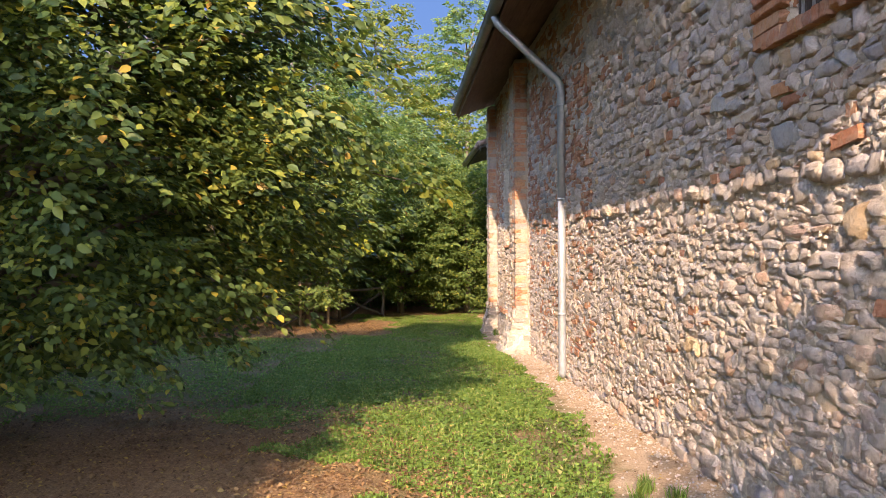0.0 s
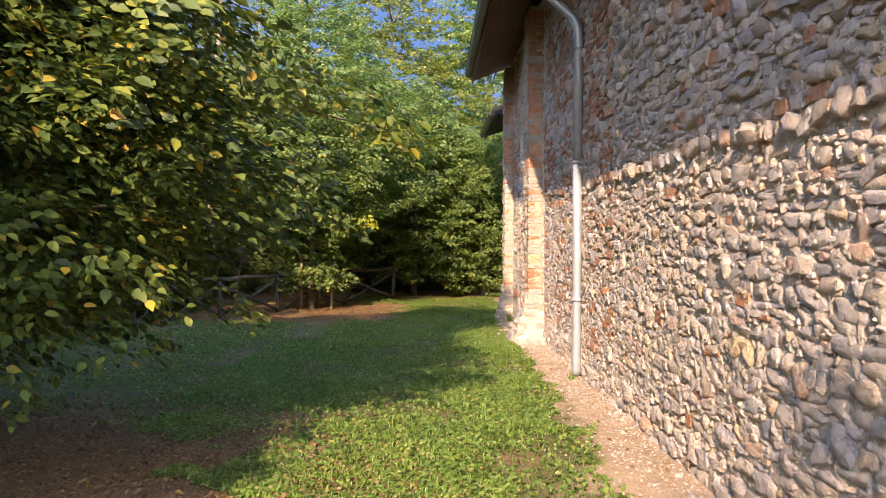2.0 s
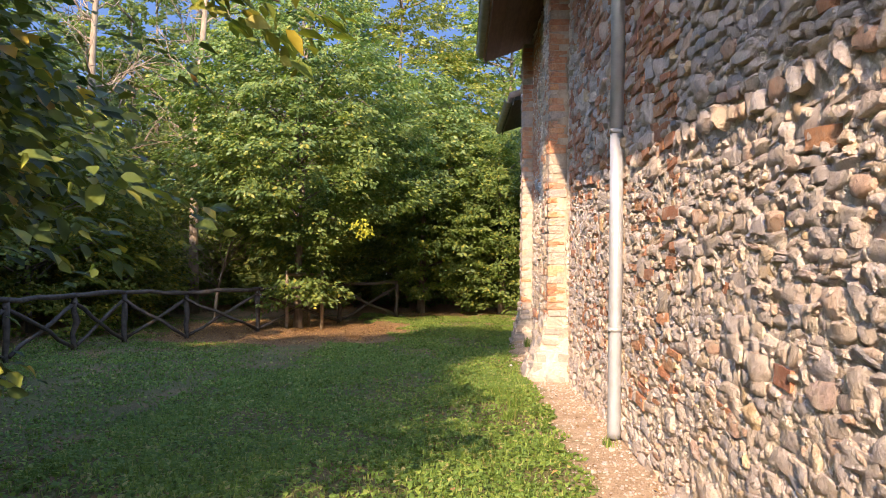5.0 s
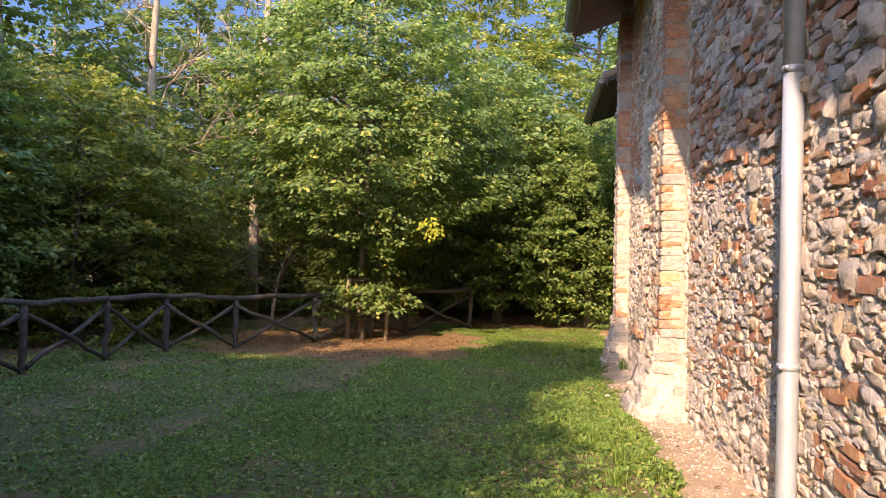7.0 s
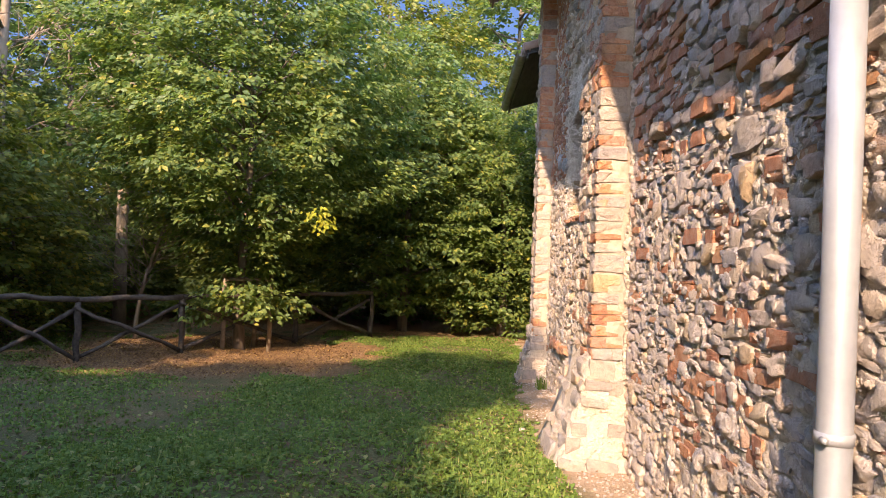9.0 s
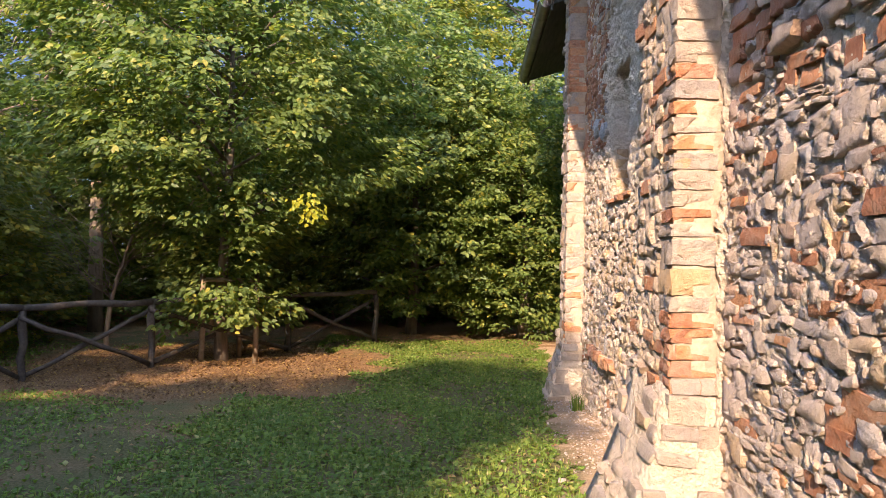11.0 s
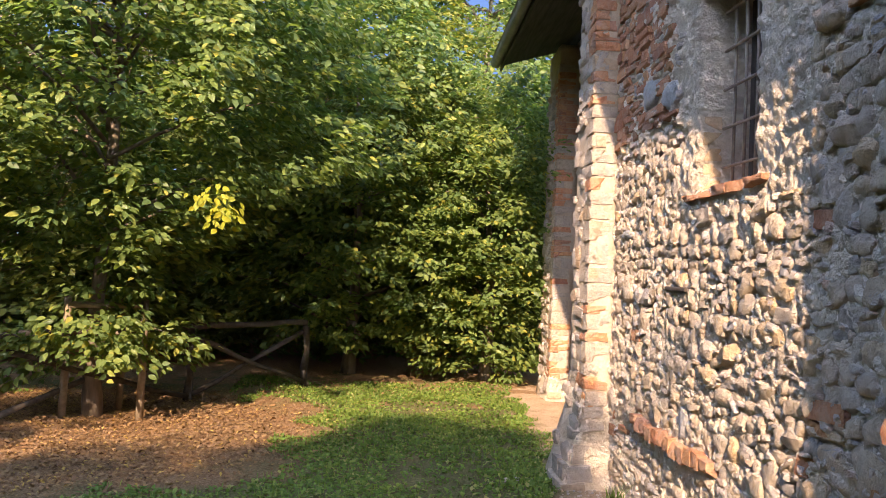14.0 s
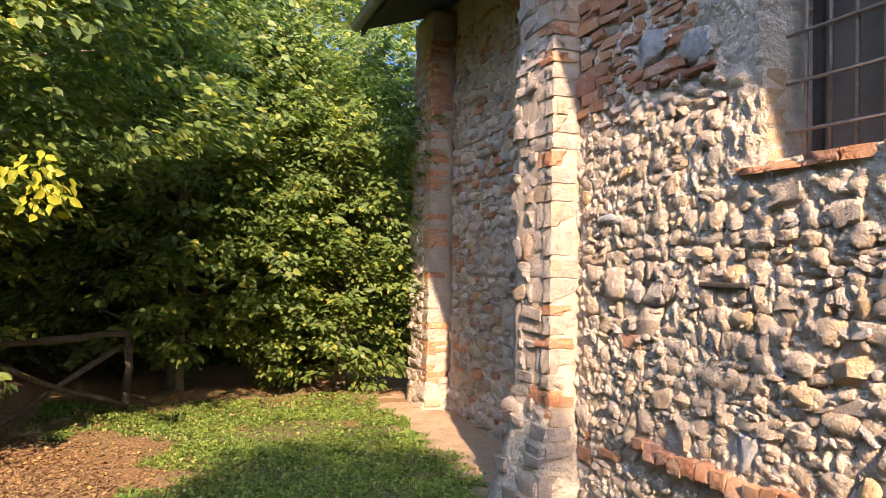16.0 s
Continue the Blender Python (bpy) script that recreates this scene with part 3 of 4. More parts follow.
def masonry():
    up = (UPWIN[0] - 0.34, UPWIN[1] + 0.34, UPWIN[2] - 0.08, 4.3)
    win = (WIN[0] - 0.48, WIN[1] + 0.24, WIN[2] - 0.09, WIN[3] + 0.5)
    # stones that stand out: (y, z, width, height, material, shape)
    big_1 = [(3.9, 2.23, 0.30, 0.17, SLATE, "round"), (3.25, 1.76, 0.2, 0.17, OCHRE, "flat"), (4.74, 2.57, 0.26, 0.17, SLATE, "flat"), (8.37, 1.08, 0.30, 0.17, QUOIN, "flat"),
             (10.3, 1.78, 0.42, 0.17, QUOIN, "flat"), (10.25, 1.58, 0.17, 0.16, OCHRE, "flat"), (10.39, 2.06, 0.28, 0.15, BRICK, "flat"), (9.4, 1.93, 0.22, 0.12, QUOIN, "flat")]
    big_2 = [(14.6, 0.87, 0.21, 0.13, OCHRE, "flat"), (15.74, 1.1, 0.2, 0.13, QUOIN, "round"), (15.76, 2.33, 0.26, 0.18, SLATE, "round"), (15.45, 2.25, 0.23, 0.17, SLATE, "round"),
             (14.82, 0.87, 0.18, 0.10, COBBLE, "round"), (15.1, 0.47, 0.15, 0.17, SLATE, "flat"), (16.16, 1.49, 0.24, 0.075, SLATE, "round"), (14.89, 1.51, 0.2, 0.10, QUOIN, "flat")]
    clear = lambda rows: [(y - w * 0.52, y + w * 0.52, z - h * 0.55, z + h * 0.55) for y, z, w, h, m, k in rows]
    for wall, rows, xf in ((wall_1, big_1, 0.0), (wall_2, big_2, -0.03)):
        for y, z, w, h, m, k in rows:
            singles("stone", [(xf + 0.02, y, z, 0.06, w / 2, h / 2, rng.normal(0, 0.06), k)], m, wall)
    part("timber_fragment", (box(bmesh.new(), -0.06, 0.01, 15.08, 15.38, 1.145, 1.17, 0.008), DARK_INSIDE), wall_2, "dark weathered sliver of old timber")
    f = lay(0.35, 12.3, -0.25, 0.34, (0.085, 0.14), (0.11, 0.22), boxy=0.6, fill=1.16, brick=0.01, out=0.4)
    a = lay(0.35, 8.1, 0.34, 1.95, (0.052, 0.098), (0.085, 0.185), boxy=0.5, brick=0.012, out=0.42, fill=1.26, skip=clear(big_1))
    a2 = lay(0.35, 8.1, 1.95, 4.85, (0.058, 0.115), (0.08, 0.175), skip=[up] + clear(big_1), boxy=0.6, brick=0.03, out=0.7, fill=1.08)
    b = lay(8.1, 12.3, 0.34, 1.95, (0.045, 0.085), (0.085, 0.2), boxy=0.85, brick=0.15, out=0.4, fill=1.24, skip=clear(big_1))
    b2 = lay(8.1, 12.3, 1.95, 4.75, (0.055, 0.10), (0.10, 0.22), boxy=0.8, brick=0.42, out=0.7, skip=clear(big_1))
    c = lay(13.05, 16.42, -0.45, 2.1, x_face=-0.03, hs=(0.062, 0.108), ws=(0.075, 0.15), skip=[win] + clear(big_2), boxy=0.18, fill=1.17, drop=0.01, out=0.3, wave=0.03, brick=0.012)
    c2 = lay(13.05, 15.3, 2.1, 4.75, (0.07, 0.13), (0.09, 0.2), x_face=-0.03, skip=[win] + clear(big_2), boxy=0.6, brick=0.1, out=0.7, fill=1.0)
    c3 = lay(15.3, 16.5, 2.1, 4.75, (0.06, 0.085), (0.16, 0.28), x_face=-0.03, boxy=0.7, brick=0.75, skip=clear(big_2) + [(15.3, 15.45, 2.15, 3.1)])
    d = lay(17.0, 20.2, -0.7, 3.75, (0.07, 0.12), (0.09, 0.2), x_face=0.57, boxy=0.5, brick=0.1, drop=0.06, out=0.75)
    for wall, sets, box_ in ((wall_1, f + a + a2 + b + b2, (4.6, 9.6, 0.85, 1.55)), (wall_2, c + c2 + c3, (13.6, 16.4, 0.5, 1.62)), (wall_3, d, (17.2, 19.4, 0.6, 1.7))):
        near, rest = split(sets, *box_)
        stone = BROWN_COBBLE if wall is wall_2 else COBBLE
        singles("stone", near, stone, wall)
        joined("cobblestones", [r for r in rest if r[7] != "brick"], stone, wall, "rounded river cobbles bedded in mortar", wall is not wall_3)
        joined("brick_fragments", [r for r in rest if r[7] == "brick"], BRICK, wall, "old orange-red brick fragments")
    # small chips that pin the joints
    for wall, (y0, y1, z0, z1), xf, n, skip in ((wall_1, (0.35, 12.3, 0.0, 4.6), 0.0, 5200, [up]), (wall_2, (13.05, 16.42, -0.3, 4.4), -0.03, 1500, [win])):
        rows = []
        for _ in range(n):
            y, z = rng.uniform(y0, y1), z0 + (z1 - z0) * rng.random() ** 1.3
            if not any(a < y < b and c < z < d for a, b, c, d in skip):
                rows.append((xf + rng.uniform(-0.004, 0.012), y, z, 0.026, rng.uniform(0.02, 0.05), rng.uniform(0.012, 0.026), rng.normal(0, 0.2), "flat"))
        joined("stone_chips", rows, COBBLE, wall, "small stone chips pinned into the mortar joints")
    # brick surround of the high window
    rows = []
    for z in np.arange(UPWIN[2] - 0.02, 4.05, 0.075):
        for side in (UPWIN[0] - 0.17, UPWIN[1] + 0.18):
            rows.append((-0.012, side, z, 0.05, 0.15 + 0.03 * rng.random(), 0.034, rng.normal(0, 0.03), "brick"))
    for y in np.arange(UPWIN[0] - 0.2, UPWIN[1] + 0.24, 0.075):
        rows.append((-0.01, y, UPWIN[2] - 0.038, 0.06, 0.034, 0.036, rng.normal(0, 0.03), "brick"))
    singles("brick", rows, BRICK, window_2)
    # sill of the small window and its brick jamb
    rows = [(0.03, y, WIN[2] - 0.024, 0.10, 0.085, 0.024, rng.normal(0, 0.02), "brick") for y in np.arange(WIN[0] - 0.02, WIN[1] + 0.06, 0.175)]
    jamb = [(0.05, WIN[1] + 0.045, z, 0.05, 0.05, 0.033, 0, "brick") for z in np.arange(WIN[2] + 0.03, WIN[2] + 0.4, 0.082)]
    singles("brick", jamb, OCHRE, window_1)
    rows += [(-0.045, 14.72 + i * 0.098, 0.335 + 0.012 * math.sin(i * 1.3), 0.05, 0.045, 0.04, 0.05 * math.sin(i * 2.1), "brick") for i in range(12)]
    singles("brick", rows, BRICK, window_1)

    # quoins of the pilaster and the buttresses: faces towards -y and -x
    def quoins(parent, y, x0, x1, z0, z1, plan=()):
        z, plan = z0, list(plan)
        S, B, O = [], [], []
        while z < z1:
            kind = rng.random() * (0.58 if z > 2.3 else 1.0)
            h = rng.uniform(0.065, 0.08) if kind < 0.5 else rng.uniform(0.08, 0.15)
            set_ = (B if kind < 0.5 else S)
            if plan and z >= plan[0][0] - 0.1:
                zc, h, letter = plan.pop(0)
                z = zc - h / 2
                set_ = {"b": B, "s": S, "o": O}[letter]
            w = rng.uniform(0.72, 1.0) * (x1 - x0)
            r = (x0 + w / 2 - 0.018, y + 0.034 + 0.008 * rng.random(), z + h / 2, 0.05, w / 2, h / 2 * 0.93, rng.normal(0, 0.015), "block")
            l = rng.uniform(0.14, 0.3)
            q = (x0 + 0.038, y + l / 2 - 0.012, z + h / 2, 0.05, l / 2, h / 2 * 0.9, rng.normal(0, 0.02), r[7])
            set_.append((r, q))
            z += h
        for rows_, m in ((S, QUOIN), (B, BRICK), (O, OCHRE)):
            singles("brick" if m is BRICK else "quoin", [r for r, q in rows_], m, parent, "y")
            singles("brick" if m is BRICK else "quoin", [q for r, q in rows_], m, parent)

    quoins(pilaster, 12.34, -0.225, 0.0, 0.3, 4.6, [(0.71, 0.075, "b"), (0.785, 0.07, "b"), (0.86, 0.07, "b"), (0.93, 0.07, "b"), (1.0, 0.07, "s"), (1.1, 0.13, "o"), (1.235, 0.12, "s"), (1.335, 0.06, "s"),
            (1.4, 0.066, "b"), (1.475, 0.075, "s"), (1.56, 0.09, "s"), (1.645, 0.075, "s"), (1.73, 0.07, "b"), (1.81, 0.08, "s"), (1.885, 0.062, "b"), (1.965, 0.085, "s"), (2.05, 0.07, "b")])
    quoins(corner, 16.5, -0.2, 0.0, -0.4, 4.6, [(0.20, 0.09, "s"), (0.30, 0.07, "b"), (0.37, 0.07, "b"), (0.47, 0.10, "b"), (0.56, 0.08, "s"), (0.68, 0.15, "s"), (0.79, 0.065, "b"), (0.89, 0.12, "s"),
            (0.98, 0.06, "b"), (1.09, 0.15, "s"), (1.22, 0.11, "s"), (1.37, 0.16, "s"), (1.53, 0.15, "s"), (1.66, 0.1, "s"), (1.76, 0.09, "s"), (1.86, 0.09, "b"), (1.96, 0.09, "s"), (2.06, 0.1, "s"), (2.16, 0.09, "s"), (2.27, 0.1, "s"), (2.37, 0.08, "s"), (2.46, 0.07, "b"), (2.54, 0.09, "s")])
    quoins(far_pier, 20.25, 0.31, 0.57, -0.6, 3.7)
    p = lay(12.6, 13.1, -0.25, 4.5, (0.06, 0.10), (0.07, 0.15), x_face=-0.225, boxy=0.35, brick=0.1, fill=1.14, out=0.3)
    joined("pilaster_stones", [r for r in p if r[7] != "brick"], BROWN_COBBLE, pilaster, "cobbles of the pilaster flank", True)
    joined("brick_fragments", [r for r in p if r[7] == "brick"], BRICK, pilaster, "old orange-red brick fragments")
    p = lay(16.72, 17.0, -0.4, 4.5, (0.09, 0.16), (0.12, 0.2), x_face=-0.2, boxy=0.9, brick=0.2, fill=1.06, out=0.25)
    joined("buttress_stones", p, QUOIN, corner, "stones of the buttress flank", True)
    p = lay(20.45, 20.9, -0.6, 3.7, (0.09, 0.16), (0.12, 0.2), x_face=0.31, boxy=0.8, brick=0.2, fill=0.92)
    joined("buttress_stones", p, QUOIN, far_pier, "stones of the buttress flank")


# ---- plants ----
def spray_leaves(P, D, L, per, size, droop, tilt, seed, fold=True):
    """Leaves in flat sprays: base points P, directions D and lengths L of the twigs."""
    r = np.random.default_rng(seed)
    n = len(P)
    idx = np.repeat(np.arange(n), per)
    N = len(idx)
    t = r.random(N) ** 0.8
    side = np.where(r.random(N) < 0.5, -1.0, 1.0)
    D = D / np.linalg.norm(D, axis=1, keepdims=True)
    S = np.cross(D, np.array([0, 0, 1.0]))
    S /= np.linalg.norm(S, axis=1, keepdims=True) + 1e-9
    U = np.cross(S, D) * 0.35 + [0, -0.15, 0.35] + D * 0.45 + r.normal(0, tilt, (n, 3))
    d, s, u = D[idx], S[idx], U[idx]
    l = L[idx]
    wide = (0.32 * l * np.sin(np.pi * (0.15 + 0.8 * t)) * r.random(N))[:, None]
    pos = P[idx] + d * (t * l)[:, None] + s * side[:, None] * wide - np.array([0, 0, 1.0]) * (droop * (t * l) ** 2)[:, None] + r.normal(0, 0.035, (N, 3))
    ax = d * 0.75 + s * side[:, None] * r.uniform(0.3, 1.0, N)[:, None] + r.normal(0, 0.25, (N, 3)) - np.array([0, 0, 0.45])
    ax /= np.linalg.norm(ax, axis=1, keepdims=True)
    nr = u + r.normal(0, 0.38, (N, 3))
    cr = np.cross(nr, ax)
    cr /= np.linalg.norm(cr, axis=1, keepdims=True) + 1e-9
    nr = np.cross(ax, cr)
    z = (size * r.uniform(0.6, 1.25, N))[:, None]
    w = z * 0.31
    if fold == 2:
        k = z * 0.5
        e = [(0.0, 0.0, 0.0), (0.22, -0.62, 0.05), (0.58, -0.7, 0.06), (1.0, 0.0, -0.12), (0.58, 0.7, 0.06), (0.22, 0.62, 0.05), (0.45, 0.0, -0.02)]
        V = np.stack([pos + ax * z * a + cr * k * b * 0.76 + nr * z * c for a, b, c in e], 1).reshape(-1, 3)
        b = np.arange(N)[:, None] * 7
        F = np.concatenate([b + [6, (i + 1) % 6, i] for i in range(6)], 1).reshape(-1, 3)
    elif fold:
        V = np.stack([pos, pos + ax * z * 0.42 - cr * w + nr * z * 0.08, pos + ax * z * 0.5 - nr * z * 0.02, pos + ax * z * 0.42 + cr * w + nr * z * 0.08, pos + ax * z - nr * z * 0.12], 1).reshape(-1, 3)
        b = np.arange(N)[:, None] * 5
        F = np.concatenate([b + [0, 3, 2], b + [0, 2, 1], b + [1, 2, 4], b + [2, 3, 4]], 1).reshape(-1, 3)
    else:
        V = np.stack([pos, pos + ax * z * 0.45 - cr * w * 1.1, pos + ax * z, pos + ax * z * 0.45 + cr * w * 1.1], 1).reshape(-1, 3)
        b = np.arange(N)[:, None] * 4
        F = np.concatenate([b + [0, 3, 1], b + [1, 3, 2]], 1).reshape(-1, 3)
    return V, F


def fast_mesh(name, V, F, material):
    me = bpy.data.meshes.new(name)
    me.vertices.add(len(V))
    me.vertices.foreach_set("co", V.astype(np.float32).ravel())
    me.loops.add(F.size)
    me.loops.foreach_set("vertex_index", F.astype(np.int32).ravel())
    me.polygons.add(len(F))
    me.polygons.foreach_set("loop_start", np.arange(0, F.size, 3, dtype=np.int32))
    me.materials.append(material)
    me.update(calc_edges=True)
    me.validate()
    return me


def crown_points(n, base, profile, seed, lumpy=0.3, shell=0.55, squash=1.0, lobes=1.3):
    """Spray bases in a crown whose radius follows profile [(height, radius)]; uneven outline, mostly near the outside."""
    r = np.random.default_rng(seed)
    hs, rs = np.array([p[0] for p in profile]), np.array([p[1] for p in profile])
    P, D = [], []
    off = Vector((seed * 1.7, seed * 0.9, 0))
    while len(P) < n:
        h = r.uniform(hs[0], hs[-1])
        R = np.interp(h, hs, rs)
        if r.random() > (R / rs.max()) ** 1.2 + 0.08:
            continue
        a = r.uniform(0, 2 * math.pi)
        R *= 1 + lumpy * 1.6 * noise.noise(Vector((math.cos(a) * lobes, math.sin(a) * lobes, h * 0.9)) + off)
        k = r.uniform(shell, 1.0) if r.random() < 0.8 else r.uniform(0.15, 1)
        x, y = math.cos(a) * R * k, math.sin(a) * R * k * squash
        P.append((base[0] + x, base[1] + y, base[2] + h))
        D.append((math.cos(a) + r.normal(0, 0.45), math.sin(a) + r.normal(0, 0.45), r.uniform(-0.15, 0.55)))
    return np.array(P), np.array(D)


def tree(name, x, y, profile, sprays, per, size, leaf, label, seed, trunk_r=0.09, bark=None, spray=(0.35, 0.8), droop=0.25, lumpy=0.3, fold=True, top=0.85, lean=(0, 0), limbs=22, squash=1.0, category="tree", group="", shell=0.55, lobes=1.3):
    z = float(ground_z(x, y)) - 0.05
    t = thing(name, label, category, Matrix.Translation((x, y, z)), group)
    H = profile[-1][0] * top
    r = np.random.default_rng(seed + 100)
    spine = [(lean[0] * k * k + 0.06 * math.sin(k * 5 + seed), lean[1] * k * k + 0.06 * math.cos(k * 4 + seed), H * k) for k in np.linspace(0, 1, 9)]
    spine[0] = (0, 0, 0)
    part("trunk", mesh_of("trunk", *tube(spine, [trunk_r * (1.25 if k == 0 else 1 - 0.85 * k) for k in np.linspace(0, 1, 9)], 10, 0.2), bark or BARK), t)
    P, D = crown_points(sprays, (0, 0, 0), profile, seed, lumpy, shell, squash, lobes)
    L = r.uniform(spray[0], spray[1], len(P))
    arms = []
    for i in range(0, len(P), max(1, len(P) // limbs)):
        k = max(0.12, min(0.98, (P[i][2] - 0.35 * np.hypot(P[i][0], P[i][1])) / H))
        s = Vector((lean[0] * k * k, lean[1] * k * k, H * k))
        e = Vector(P[i]) + Vector(D[i]).normalized() * L[i] * 0.7
        m = s.lerp(e, 0.55) + Vector((0, 0, 0.08 * (e - s).length))
        w = trunk_r * 0.28
        arms.append(tube([s, s.lerp(m, 0.5) + Vector(r.normal(0, 0.03, 3)), m, m.lerp(e, 0.5) + Vector(r.normal(0, 0.03, 3)), e], [w, w * 0.8, w * 0.55, w * 0.35, w * 0.12], 5))
    for arm in arms:
        part("limb", mesh_of("limb", *arm, bark or BARK), t)
    V, F = spray_leaves(P, D, L, per, size, droop, 0.22, seed + 7, fold)
    c = part("crown", fast_mesh("crown", V, F, leaf), t)
    c["kind"] = "stuff"
    return t


def bare_tree(name, x, y, h, seed, lean, label, r0=0.13):
    """A tall thin tree with mostly bare pale branches."""
    r = np.random.default_rng(seed)
    t = thing(name, label, "tree", Matrix.Translation((x, y, float(ground_z(x, y)) - 0.05)), "bare trees")
    spine = [Vector((lean * k * k + 0.12 * math.sin(3 * k + seed), 0.1 * math.sin(4 * k + seed), h * k)) for k in np.linspace(0, 1, 10)]
    part("trunk", mesh_of("trunk", *tube(spine, [r0 * (1.2 - 0.95 * k) for k in np.linspace(0, 1, 10)], 9, 0.2), PALE_BARK), t)
    twigs = []
    for i in range(46):
        k = r.uniform(0.28, 0.97)
        s = spine[min(8, int(k * 9))].lerp(spine[min(9, int(k * 9) + 1)], (k * 9) % 1)
        a = r.uniform(0, 2 * math.pi)
        L = r.uniform(0.8, 2.3) * (1.25 - 0.6 * k)
        d = Vector((math.cos(a), math.sin(a), r.uniform(0.2, 1.1))).normalized()
        pts = [s + d * L * q + Vector((0, 0, 0.25 * L * q * q)) + Vector(r.normal(0, 0.05, 3)) * (q > 0) for q in np.linspace(0, 1, 6)]
        w = r0 * 0.24
        part("branch", mesh_of("branch", *tube(pts, [w * (1 - 0.85 * q) for q in np.linspace(0, 1, 6)], 5), PALE_BARK), t)
        for j in range(11):
            q = r.uniform(0.2, 0.95)
            b = pts[min(4, int(q * 5))]
            dd = (d + Vector(r.normal(0, 0.6, 3))).normalized()
            l = L * r.uniform(0.25, 0.55)
            twigs.append(tube([b, b + dd * l * 0.5 + Vector(r.normal(0, 0.03, 3)), b + dd * l + Vector((0, 0, -0.1 * l))], [w * 0.35, w * 0.22, w * 0.08], 4))
    part("twigs", mesh_of("twigs", *merge(twigs), PALE_BARK), t)["kind"] = "stuff"
    return t


def thicket(name, path, n, per, size, wide, high, leaf, seed, label, category):
    """Leaves of undergrowth along a line, uneven at the top."""
    r = np.random.default_rng(seed)
    seg = np.array(path, dtype=float)
    ln = np.linalg.norm(np.diff(seg, axis=0), axis=1)
    cum = np.concatenate([[0], np.cumsum(ln)])
    u = r.uniform(0, cum[-1], n)
    x = np.interp(u, cum, seg[:, 0]) + r.uniform(-wide, wide, n)
    y = np.interp(u, cum, seg[:, 1]) + r.uniform(-wide, wide, n)
    top = np.array([high * (0.72 + 0.7 * noise.noise(Vector((a * 0.45, b * 0.45, seed)))) for a, b in zip(x, y)])
    z = ground_z(x, y) + r.random(n) ** 0.85 * top
    a = r.uniform(0, 2 * math.pi, n)
    D = np.stack([np.cos(a), np.sin(a), r.uniform(-0.1, 0.8, n)], 1)
    V, F = spray_leaves(np.stack([x, y, z], 1), D, r.uniform(4, 8, n) * size, per, size, 0.2, 0.3, seed, False)
    tagged(part(name, fast_mesh(name, V, F, leaf)), label, category, kind="stuff")


